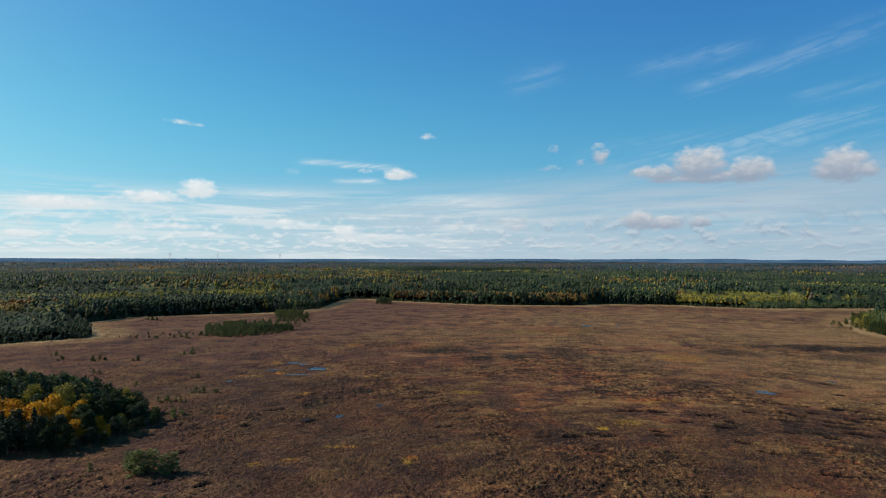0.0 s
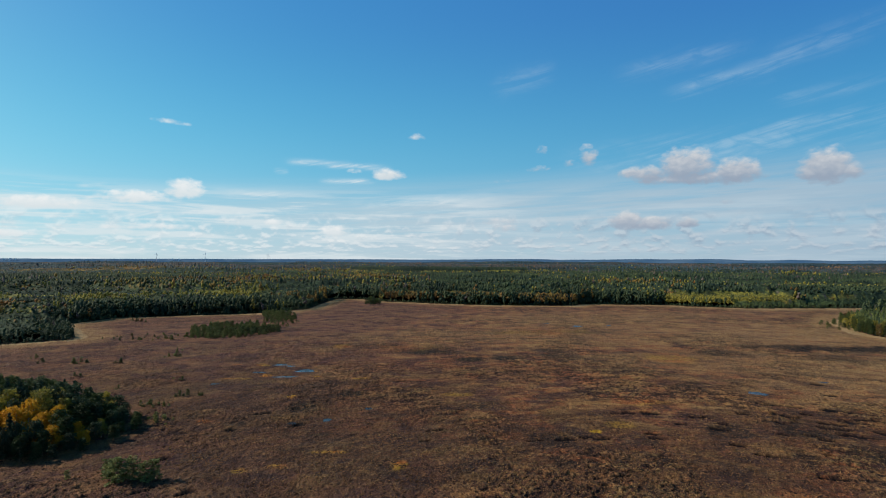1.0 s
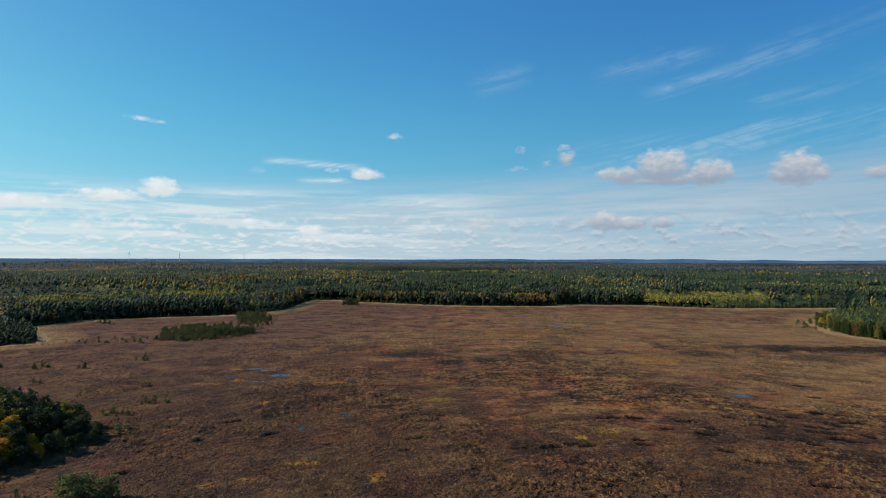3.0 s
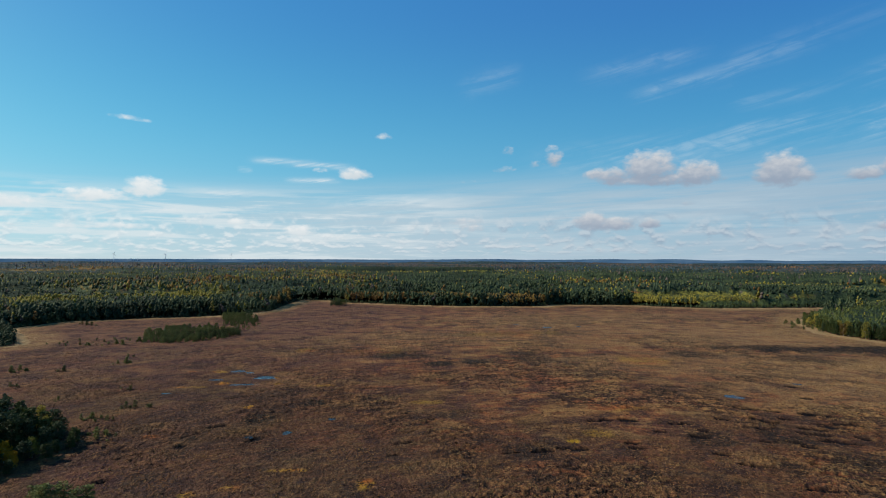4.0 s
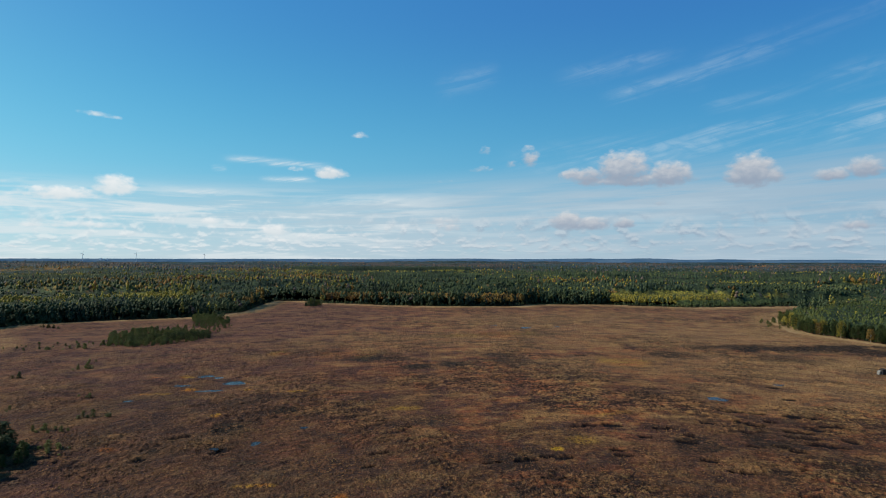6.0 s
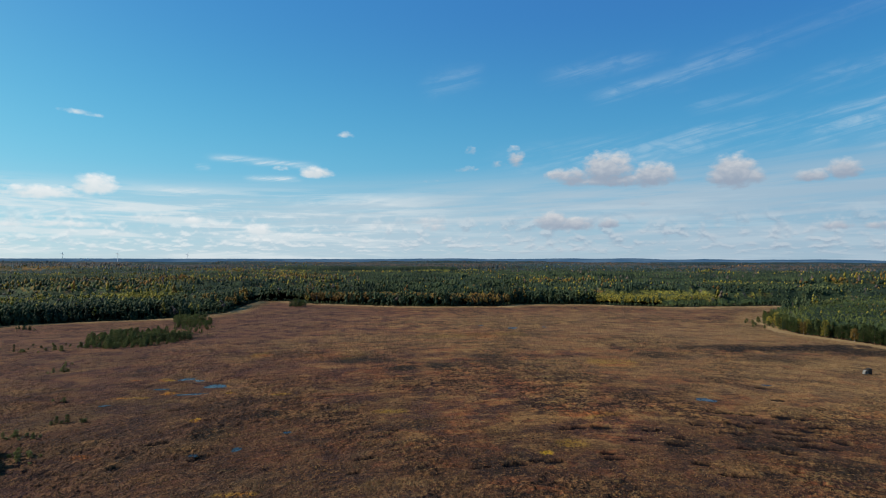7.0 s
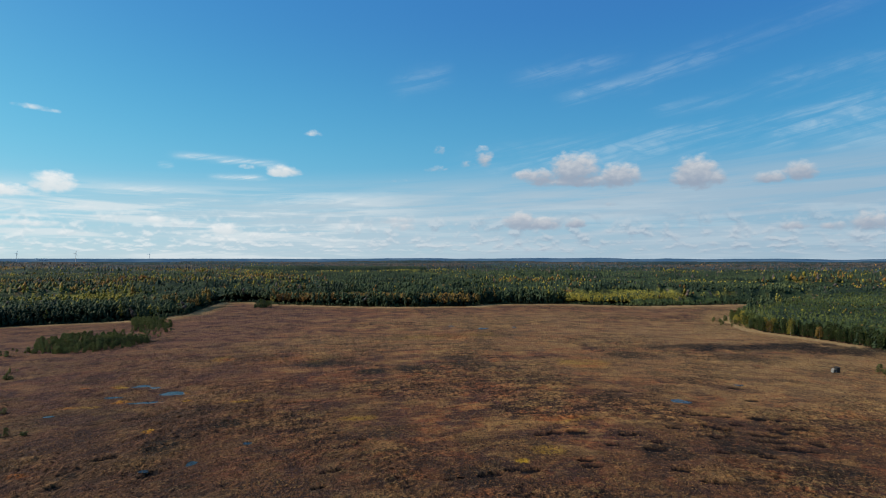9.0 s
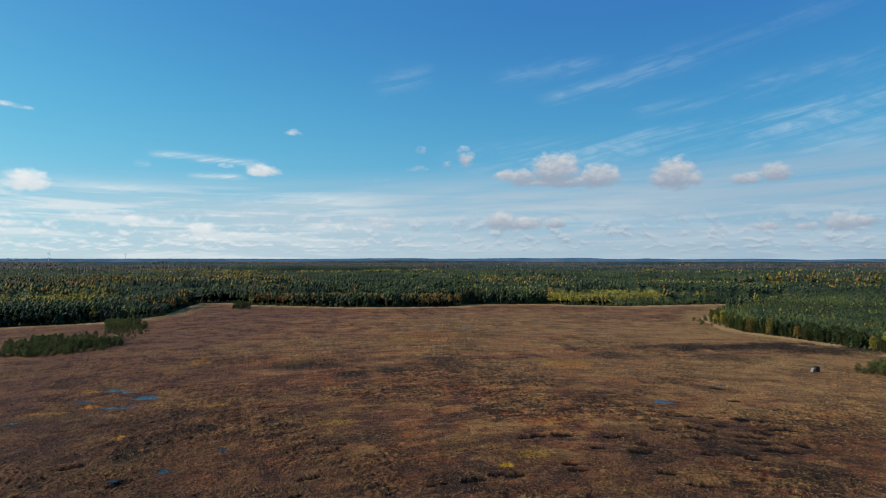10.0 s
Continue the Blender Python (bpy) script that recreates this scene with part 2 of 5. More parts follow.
SPRUCE = foliage("spruce_needles", (0.014, 0.027, 0.018), (0.044, 0.070, 0.038), (0.090, 0.120, 0.060))
PINE = foliage("pine_needles", (0.018, 0.031, 0.018), (0.060, 0.086, 0.038), (0.128, 0.152, 0.060))
YOUNG = foliage("young_pine_needles", (0.019, 0.031, 0.011), (0.056, 0.077, 0.021), (0.128, 0.148, 0.040))
BOG_PINE = foliage("bog_pine_needles", (0.044, 0.056, 0.020), (0.125, 0.145, 0.046), (0.220, 0.228, 0.074), 2.0)
LIME = foliage("turning_birch_leaves", (0.110, 0.098, 0.022), (0.330, 0.278, 0.046), (0.510, 0.405, 0.078), 4.0, 0.3)
GOLD = foliage("golden_birch_leaves", (0.230, 0.100, 0.010), (0.560, 0.280, 0.018), (0.780, 0.440, 0.030), 3.0, 0.3)
AMBER = foliage("amber_birch_leaves", (0.095, 0.060, 0.018), (0.240, 0.150, 0.038), (0.420, 0.270, 0.064), 5.0, 0.3)
RUST = foliage("rusty_aspen_leaves", (0.150, 0.078, 0.026), (0.340, 0.170, 0.050), (0.500, 0.270, 0.085), 5.0, 0.35)
# leaf colours of KINDS in turn; the last has distance haze painted in
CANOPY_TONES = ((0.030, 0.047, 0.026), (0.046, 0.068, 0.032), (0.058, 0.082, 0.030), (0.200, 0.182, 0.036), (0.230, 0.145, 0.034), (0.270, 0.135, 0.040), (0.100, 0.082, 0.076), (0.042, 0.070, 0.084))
BARE = foliage("leafless_birch_twigs", (0.060, 0.052, 0.050), (0.112, 0.088, 0.078), (0.180, 0.126, 0.092), 12.0, 0.1)
# air haze over the far conifers, put into their needle colour
HAZE_WOODS = foliage("haze_blue_needles", (0.028, 0.050, 0.060), (0.048, 0.078, 0.092), (0.080, 0.108, 0.116), 30.0, 0.1)
PINE_BARK = bark("pine_bark", (0.10, 0.055, 0.035), (0.22, 0.12, 0.07))
BIRCH_BARK = bark("birch_bark", (0.55, 0.53, 0.48), (0.16, 0.14, 0.12))


def bog_material():
    m, g, p = material("bog_plants")
    pos = g.node("ShaderNodeNewGeometry").outputs["Position"]
    zone = g.node("ShaderNodeSeparateColor")
    plants = g.node("ShaderNodeAttribute")
    plants.attribute_name = "plants"
    g.put(zone.inputs[0], plants.outputs["Color"])
    sedge, heather, moss = zone.outputs
    peat = plants.outputs["Alpha"]
    form = g.node("ShaderNodeAttribute")
    form.attribute_name = "form"
    split = g.node("ShaderNodeSeparateColor")
    g.put(split.inputs[0], form.outputs["Color"])
    hump, rough_part, _ = split.outputs
    # plant strings run in arcs round the middle of the raised bog
    place = g.node("ShaderNodeSeparateXYZ")
    g.put(place.inputs[0], pos)
    ax, ay = g.math("SUBTRACT", place.outputs[0], DOME[0]), g.math("SUBTRACT", place.outputs[1], DOME[1])
    across = g.math("SQRT", g.math("MULTIPLY_ADD", ax, ax, g.math("MULTIPLY", ay, ay)))
    along = g.math("MULTIPLY", g.math("ARCTAN2", ax, ay), g.math("MULTIPLY_ADD", across, 0.75, 60.0))
    lie = g.vec(g.math("MULTIPLY", along, 0.60), across)
    string = g.vec(g.math("MULTIPLY", along, 0.32), across, 4.0)
    big = g.noise(lie, 0.020, 4.0, 0.55, 0.6)
    wide = g.noise(lie, 0.034, 4.0, 0.6, 0.8)
    red = g.noise(lie, 0.050, 4.0, 0.6, 0.8)
    mid = g.noise(string, 0.16, 5.0, 0.62, 0.4)
    dash = g.noise(string, 0.42, 4.0, 0.62, 0.3)
    patch = g.noise(lie, 0.22, 5.0, 0.65, 0.7)
    small = g.noise(lie, 0.75, 4.0, 0.62, 0.3)
    grain = g.noise(g.vec(g.math("MULTIPLY", along, 0.8), across, 9.0), 1.7, 3.0, 0.65, 0.2)
    fine = g.noise(pos, 4.2, 3.0, 0.7)
    west = g.ramp(g.math("ADD", place.outputs[0], g.math("MULTIPLY", g.math("SUBTRACT", big, 0.5), 120.0)), -50.0, 45.0, 1.0, 0.0)

    mott = g.noise(pos, 0.075, 5.0, 0.62, 0.5)
    near = g.ramp(across, 130.0, 300.0, 1.0, 0.35)
    east = g.math("SUBTRACT", 1.0, g.math("MULTIPLY", west, 0.65))
    near = g.math("MULTIPLY", near, east)
    rough_part = g.math("MULTIPLY", rough_part, g.math("SUBTRACT", 1.0, g.math("MULTIPLY", west, 0.55)))
    rough_part = g.math("MAXIMUM", rough_part, heather)

    def over(fac, strength, tone, under, where=None):
        amount = g.math("MULTIPLY", fac, strength)
        return g.mix(g.math("MULTIPLY", amount, where) if where is not None else amount, under, tone)

    # peat mosses: wine-brown, rust and ochre carpets
    col = g.mix(g.ramp(big, 0.40, 0.58), (0.118, 0.036, 0.030), (0.170, 0.060, 0.033))
    col = over(g.ramp(wide, 0.48, 0.58), 0.60, (0.205, 0.098, 0.036), col)
    col = over(g.ramp(red, 0.50, 0.57), 0.85, (0.245, 0.058, 0.026), col, east)
    col = over(g.ramp(red, 0.46, 0.38), 0.55, (0.132, 0.084, 0.034), col)
    col = over(g.math("SUBTRACT", 1.0, west), 0.34, (0.225, 0.112, 0.044), col)
    col = over(west, 0.62, (0.098, 0.054, 0.036), col)
    col = over(g.ramp(across, 200.0, 380.0), 0.40, (0.172, 0.084, 0.060), col)
    # mottled lawns, strings of dwarf shrubs and pale sedge between them
    col = over(g.ramp(mott, 0.48, 0.42), 0.85, (0.052, 0.023, 0.025), col)
    col = over(g.ramp(mott, 0.55, 0.61), 0.66, (0.320, 0.178, 0.070), col, east)
    col = over(g.ramp(mid, 0.58, 0.64), 0.55, (0.300, 0.172, 0.070), col, near)
    col = over(g.ramp(mid, 0.48, 0.42), 0.80, (0.048, 0.022, 0.020), col, near)
    col = over(g.ramp(dash, 0.58, 0.63), 0.50, (0.330, 0.190, 0.080), col, near)
    col = over(g.ramp(dash, 0.48, 0.43), 0.92, (0.022, 0.013, 0.012), col, rough_part)
    col = over(g.ramp(patch, 0.47, 0.42), 0.92, (0.024, 0.014, 0.012), col, rough_part)
    col = over(g.ramp(patch, 0.58, 0.64), 0.50, (0.320, 0.150, 0.050), col, east)
    heath = g.noise(lie, 0.085, 4.0, 0.6, 0.7)
    col = over(g.ramp(heath, 0.455, 0.405), 0.80, g.mix(g.ramp(fine, 0.54, 0.66), (0.026, 0.016, 0.015), (0.150, 0.088, 0.055)), col, rough_part)
    # near-black where the hummock relief is low, straw-coloured on its crests
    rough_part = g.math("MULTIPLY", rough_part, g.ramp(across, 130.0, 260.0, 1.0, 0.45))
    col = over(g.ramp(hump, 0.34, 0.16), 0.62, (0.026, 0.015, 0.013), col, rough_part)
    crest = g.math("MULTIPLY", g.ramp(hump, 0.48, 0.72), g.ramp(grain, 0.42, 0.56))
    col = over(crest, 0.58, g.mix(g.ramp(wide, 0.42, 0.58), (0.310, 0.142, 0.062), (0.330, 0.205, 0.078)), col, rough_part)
    spot = g.math("MULTIPLY_ADD", rough_part, 0.65, 0.35)
    col = over(g.ramp(small, 0.46, 0.39), 0.62, (0.034, 0.017, 0.014), col, spot)
    col = over(g.ramp(small, 0.57, 0.66), 0.40, (0.330, 0.168, 0.070), col, spot)
    col = over(g.ramp(grain, 0.46, 0.38), 0.45, (0.034, 0.018, 0.014), col, spot)
    col = over(g.ramp(grain, 0.57, 0.66), 0.32, (0.340, 0.170, 0.076), col, spot)
    col = over(g.ramp(fine, 0.56, 0.66), 0.35, (0.330, 0.200, 0.100), col)
    # margins, heather with the painted cloud shadow, moss flushes and peat hollows
    col = g.mix(g.math("MULTIPLY", sedge, g.ramp(mid, 0.34, 0.56, 0.35, 0.95)), col, g.mix(g.ramp(grain, 0.40, 0.60), (0.195, 0.108, 0.046), (0.370, 0.232, 0.106)))
    col = g.mix(g.ramp(sedge, 0.80, 1.0, 0.0, 0.7), col, g.mix(g.ramp(small, 0.4, 0.6), (0.300, 0.195, 0.095), (0.420, 0.300, 0.165)))
    shrub = g.math("MULTIPLY", heather, g.ramp(g.math("ADD", small, g.math("MULTIPLY", grain, 0.6)), 0.95, 0.80, 0.35, 1.0))
    col = g.mix(shrub, col, g.mix(g.ramp(fine, 0.56, 0.68), (0.017, 0.013, 0.011), (0.130, 0.090, 0.060)))
    col = g.mix(g.math("MULTIPLY", moss, g.ramp(g.math("ADD", small, grain), 0.80, 1.05)), col, g.mix(g.ramp(red, 0.44, 0.56), (0.430, 0.250, 0.020), (0.420, 0.120, 0.020)))
    col = g.mix(peat, col, (0.007, 0.005, 0.006))
    g.put(p.inputs["Base Color"], col)
    p.inputs["Roughness"].default_value = 0.95
    p.inputs["Specular IOR Level"].default_value = 0.1
    bump = g.node("ShaderNodeBump")
    bump.inputs["Strength"].default_value, bump.inputs["Distance"].default_value = 1.0, 0.85
    g.put(bump.inputs["Height"], g.math("ADD", g.math("MULTIPLY", small, 0.8), g.math("ADD", g.math("MULTIPLY", grain, 0.8), g.math("MULTIPLY", fine, 0.3))))
    g.put(p.inputs["Normal"], bump.outputs[0])
    return m


def tuft_material(name, a, b, c):
    m, g, p = material(name)
    geo = g.node("ShaderNodeNewGeometry").outputs
    col = g.mix(g.ramp(geo["Random Per Island"], 0.1, 0.6), a, b)
    col = g.mix(g.ramp(g.noise(geo["Position"], 0.05, 4.0, 0.6), 0.45, 0.65), col, c)
    g.put(p.inputs["Base Color"], g.mix(g.math("MULTIPLY", g.noise(geo["Position"], 5.0, 3.0), 0.5), col, a))
    p.inputs["Roughness"].default_value = 0.95
    p.inputs["Specular IOR Level"].default_value = 0.1
    return m


def plain(name, a, b, scale=1.5, rough=0.8, metal=0.0):
    m, g, p = material(name)
    pos = g.node("ShaderNodeTexCoord").outputs["Object"]
    g.put(p.inputs["Base Color"], g.mix(g.ramp(g.noise(pos, scale, 5.0, 0.65), 0.35, 0.68), a, b))
    p.inputs["Roughness"].default_value, p.inputs["Metallic"].default_value = rough, metal
    p.inputs["Specular IOR Level"].default_value = 0.0 if rough == 1.0 else 0.4
    return m


def water_material():
    m, g, p = material("bog_water")
    pos = g.node("ShaderNodeNewGeometry").outputs["Position"]
    p.inputs["Base Color"].default_value = (0.012, 0.009, 0.006, 1)
    p.inputs["Roughness"].default_value, p.inputs["IOR"].default_value = 0.10, 1.33
    bump = g.node("ShaderNodeBump")
    bump.inputs["Strength"].default_value, bump.inputs["Distance"].default_value = 1.0, 0.11
    g.put(bump.inputs["Height"], g.noise(pos, 2.5, 3.0))
    g.put(p.inputs["Normal"], bump.outputs[0])
    return m


BOG = bog_material()
ROOF = canopy_material()
HEATHER = tuft_material("heather_twigs", (0.026, 0.014, 0.011), (0.085, 0.040, 0.024), (0.150, 0.072, 0.034))
TUSSOCK = tuft_material("dry_sedge", (0.080, 0.038, 0.019), (0.205, 0.106, 0.048), (0.280, 0.168, 0.068))
WATER = water_material()
WEATHERED = plain("weathered_boards", (0.11, 0.105, 0.10), (0.23, 0.22, 0.205), 3.0)
TARRED = plain("tarred_boards", (0.016, 0.014, 0.013), (0.035, 0.030, 0.027), 3.0)
MAST_WHITE = plain("mast_paint", (0.76, 0.77, 0.80), (0.85, 0.86, 0.88), 0.2, 0.5)
# blue of both ridges: distance haze painted into the base colour
RIDGE_HAZE = plain("far_ridge_woods", (0.046, 0.104, 0.190), (0.086, 0.146, 0.226), 0.006, 1.0)
NEAR_RIDGE_HAZE = plain("near_ridge_woods", (0.020, 0.052, 0.074), (0.064, 0.090, 0.112), 0.011, 1.0)

# ---- plan: numbers shared by the ground and the woods ----
rng = np.random.default_rng(11)
# the open bog, seen from above (x right, y ahead)
BOG_EDGE = np.array([(-900, 215), (-420, 262), (-206, 276), (-176, 298), (-186, 316), (-222, 366), (-214, 402), (-181, 425), (-150, 433), (-119, 442),
                     (-100, 482), (-99, 560), (-97, 602), (-70, 600), (-48, 568), (-30, 561), (16, 534), (48, 522), (81, 517), (120, 518), (136, 537), (203, 527),
                     (220, 514), (259, 490), (313, 492), (391, 495), (418, 496), (356, 448), (307, 421), (256, 368), (234, 318), (238, 294), (241, 271),
                     (237, 246), (239, 233), (246, 190), (275, 110), (420, 0), (700, -160), (0, -420), (-700, -200)], float)
GLADE = np.array([(-330, 405), (-262, 425), (-268, 468), (-350, 455)], float)
CLUMP = np.array([(-88, 119), (-80, 120), (-76, 122), (-72, 128), (-69, 138), (-69, 147), (-74, 153), (-84, 156), (-104, 165), (-124, 170), (-150, 172), (-172, 150), (-150, 122), (-110, 117)], float)
ISLAND = np.array([(-121, 303), (-102, 305), (-88, 317), (-84, 333), (-92, 348), (-112, 362), (-132, 366), (-137, 345)], float)
MARGIN = np.array([(-166, 300), (-140, 292), (-122, 304), (-138, 322), (-160, 318)], float)
NECK = np.array([(-116, 352), (-96, 340), (-84, 352), (-84, 384), (-100, 398), (-114, 384)], float)
SPIT = np.array([(-92, 380), (-90, 406), (-104, 425), (-122, 430), (-112, 404), (-108, 384)], float)
# pools: x, y, half width, half depth
POOLS = [(-45.6, 217.2, 2.9, 1.7), (-57.6, 229.5, 2.2, 1.2), (-53.0, 226.8, 1.2, 1.1), (-61.2, 214.8, 1.6, 1.0), (-50.5, 206.5, 3.4, 0.8), (-26.3, 152.0, 0.8, 0.9),
         (97.4, 180.2, 1.7, 1.9), (87.2, 360.0, 2.4, 2.4), (71.6, 375.0, 1.2, 1.7), (107.0, 363.0, 1.2, 1.6), (128.0, 196.0, 0.9, 1.0), (-17.3, 163.3, 0.6, 0.8), (-34.2, 149.0, 0.7, 0.6), (-69.8, 195.2, 1.1, 0.6)]
# bright moss flushes: x, y, half width, half depth, strength
FLUSHES = [(-6.5, 118.9, 1.6, 2.4, 0.6), (-20.7, 126.6, 3.6, 1.0, 0.6), (-36.3, 116.1, 1.6, 1.4, 0.6), (-30.1, 118.5, 2.0, 1.2, 0.4), (60.0, 330.0, 26.0, 14.0, 0.2), (-12.0, 270.0, 18.0, 10.0, 0.15)]
FLUSHES += [(-40.7, 175.0, 1.4, 1.3, 0.8), (-57.0, 207.8, 2.0, 1.2, 0.8), (-38.7, 205.0, 1.4, 1.2, 1), (-73.7, 228.7, 1.6, 1.2, 0.8), (-63.5, 228.1, 2.2, 1.5, 0.7), (-43.0, 216.8, 2.4, 1.6, 0.5), (-67.1, 203.1, 5.5, 1.7, 0.5), (6.4, 178.8, 4.6, 2.9, 0.4),
           (-24.2, 201.5, 3.4, 1.0, 0.7), (-55.6, 149.2, 2.2, 1.5, 0.5), (-41.2, 275.1, 4.1, 8.6, 0.35), (37.5, 141.1, 1.4, 1.2, 0.9), (58.0, 167.6, 6.6, 3.8, 0.4), (46.1, 146.8, 3.4, 3.4, 0.35), (97.3, 242.2, 11.8, 11.2, 0.35), (130.4, 156.5, 3.1, 4.8, 0.2)]
# dark heather heaths and one painted cloud shadow: x, y, half width, half depth, strength
# the first four rows lay a cloud's shadow into the ground colour
HEATHS_AND_SHADOW = [(188.0, 265.0, 46.0, 9.0, 1.0), (160.0, 274.0, 24.0, 7.0, 0.8), (206.0, 258.0, 24.0, 6.0, 0.9), (228.0, 247.0, 34.0, 13.0, 0.9), (66.0, 330.0, 40.0, 8.0, 0.3), (14.0, 118.0, 14.0, 6.0, 0.35), (-34.0, 137.0, 14.0, 6.0, 0.3)]
HEATHS_AND_SHADOW += [(-34.0, 160.0, 52.0, 42.0, 0.40), (0.0, 130.0, 70.0, 34.0, 0.42), (-80.0, 175.0, 40.0, 45.0, 0.26), (34.0, 116.0, 60.0, 24.0, 0.42), (92.0, 138.0, 50.0, 26.0, 0.40)]
HEATHS_AND_SHADOW += [(-34.8, 163.2, 7.4, 5.6, 1.0), (-23.4, 177.3, 4.2, 5.6, 1.0), (-46.7, 147.5, 2.4, 2.7, 0.85), (-40.5, 154.2, 2.1, 2.2, 0.7), (-11.3, 166.0, 2.9, 2.5, 0.8), (-2.7, 165.5, 2.5, 2.0, 0.6), (-24.2, 139.0, 5.0, 2.0, 0.8), (-15.7, 148.7, 2.1, 2.4, 0.8),
           (-8.2, 138.1, 3.1, 3.1, 0.7), (12.6, 166.1, 5.1, 5.3, 0.7), (0.8, 260.5, 13.0, 11.0, 0.95), (15.0, 239.8, 6.5, 5.6, 0.95), (29.0, 242.8, 5.0, 6.6, 0.95), (-29.1, 276.3, 17.6, 10.5, 0.45), (-81.4, 240.4, 10.7, 6.9, 0.4)]
HEATHS_AND_SHADOW += [(68.6, 141.5, 6.9, 7.1, 0.75), (85.5, 141.2, 6.6, 8.9, 0.8), (92.6, 122.5, 8.9, 6.7, 0.8), (26.2, 135.1, 5.3, 6.7, 0.75), (49.7, 251.2, 10.1, 19.2, 0.6), (122.4, 254.9, 10.0, 10.0, 0.8), (166.1, 239.3, 13.2, 11.5, 0.6), (78.6, 187.3, 5.7, 5.4, 0.65),
           (116.4, 205.1, 5.8, 5.3, 0.6), (81.4, 209.4, 4.3, 4.1, 0.6), (138.0, 164.1, 7.0, 3.3, 0.3)]
# wet black peat hollows among the heather: x, y, half width, half depth
HOLLOWS = [(92.8, 166.3, 1.4, 1.2), (98.6, 163.2, 0.9, 1.1), (105.1, 158.6, 1.1, 1.6), (109.0, 156.2, 1.0, 1.2), (108.3, 149.0, 1.5, 1.2), (89.1, 155.9, 0.9, 1.3), (90.8, 152.3, 1.0, 1.4), (97.1, 155.4, 0.8, 1.0),
           (102.3, 150.6, 1.4, 1.1), (102.9, 147.7, 1.4, 1.3), (96.6, 146.6, 1.4, 1.1), (95.6, 142.2, 1.8, 1.2), (95.9, 136.7, 1.9, 1.3), (103.4, 138.2, 1.0, 1.1), (87.7, 133.6, 0.8, 1.0), (86.3, 136.8, 0.9, 0.8),
           (84.9, 147.7, 0.8, 0.7), (80.9, 137.8, 1.1, 1.1)]
HOLLOWS += [(67.6, 142.7, 1.1, 1.3), (70.3, 147.2, 0.8, 1.1), (56.5, 157.2, 1.2, 1.6), (51.3, 157.5, 1.0, 1.1), (47.9, 157.0, 0.9, 1.1), (50.2, 139.0, 0.8, 1.0), (50.3, 135.3, 0.9, 0.8), (65.8, 130.4, 0.9, 1.0),
           # the last hollow of this row is added in place of a dark green shrub
           (34.8, 136.6, 0.9, 0.8), (37.7, 135.7, 0.9, 1.2), (29.4, 134.8, 1.1, 0.8), (60.5, 147.0, 0.8, 0.8), (123.6, 191.6, 1.1, 1.3), (117.4, 177.0, 1.0, 1.3), (85.0, 260.5, 1.1, 1.4)]
HOLLOWS += [(rng.uniform(-60, 130), rng.uniform(104, 200), rng.uniform(0.6, 1.2), rng.uniform(0.5, 0.9)) for _ in range(36)]
HOLLOWS = [(x, y, 1.45 * a, 1.35 * b, 1.0) for x, y, a, b in HOLLOWS]


def inside(poly, x, y):
    """Which of the points lie in the closed outline."""
    hit = np.zeros(np.shape(x), bool)
    for (x0, y0), (x1, y1) in zip(poly, np.roll(poly, -1, 0)):
        cross = (y0 > y) != (y1 > y)
        if y1 != y0:
            hit ^= cross & (x < (x1 - x0) * (y - y0) / (y1 - y0) + x0)
    return hit


def edge_distance(poly, x, y):
    """Distance to the outline."""
    best = np.full(np.shape(x), 1e9)
    for a, b in zip(poly, np.roll(poly, -1, 0)):
        d = b - a
        s = np.clip(((x - a[0]) * d[0] + (y - a[1]) * d[1]) / (d @ d), 0, 1)
        best = np.minimum(best, np.hypot(x - a[0] - s * d[0], y - a[1] - s * d[1]))
    return best


LATTICE = rng.random((256, 256))


def value_noise(x, y):
    ix, iy = np.floor(x).astype(int), np.floor(y).astype(int)
    fx, fy = x - ix, y - iy
    fx, fy = fx * fx * (3 - 2 * fx), fy * fy * (3 - 2 * fy)
    a, b = LATTICE[ix % 256, iy % 256], LATTICE[(ix + 1) % 256, iy % 256]
    c, d = LATTICE[ix % 256, (iy + 1) % 256], LATTICE[(ix + 1) % 256, (iy + 1) % 256]
    return (a * (1 - fx) + b * fx) * (1 - fy) + (c * (1 - fx) + d * fx) * fy


def fbm(x, y, octaves=4):
    total, amp, norm = 0.0, 1.0, 0.0
    for k in range(octaves):
        total = total + amp * value_noise(x * 2 ** k + 17.3 * k, y * 2 ** k - 9.1 * k)
        norm += amp
        amp *= 0.5
    return total / norm


def smooth(x, lo, hi):
    s = np.clip((x - lo) / (hi - lo), 0, 1)
    return s * s * (3 - 2 * s)


def terrain(x, y):
    """Lie of the land without the bog's small relief: flat near by, rising slowly towards the far ridges."""
    r = np.hypot(x, y)
    roll = (fbm(x / 420.0, y / 420.0, 3) - 0.5) * 2
    return 13.0 * smooth(r, 900, 4600) ** 1.3 + roll * 3.0 * smooth(r, 700, 1800) + roll * 3.0 * smooth(r, 2000, 4000)


def pool_depth(x, y, reach=1.5):
    """0 away from pools, 1 in the middle of one."""
    best = np.zeros(np.shape(x))
    for px, py, a, b in POOLS:
        th = np.arctan2((y - py) / b, (x - px) / a)
        wob = 1 + 0.16 * np.sin(2 * th + px) + 0.12 * np.sin(3 * th + py) + 0.07 * np.sin(5 * th + px)
        e = np.hypot((x - px) / a, (y - py) / b) / wob
        best = np.maximum(best, 1 - smooth(e, 0.85, reach))
    return best


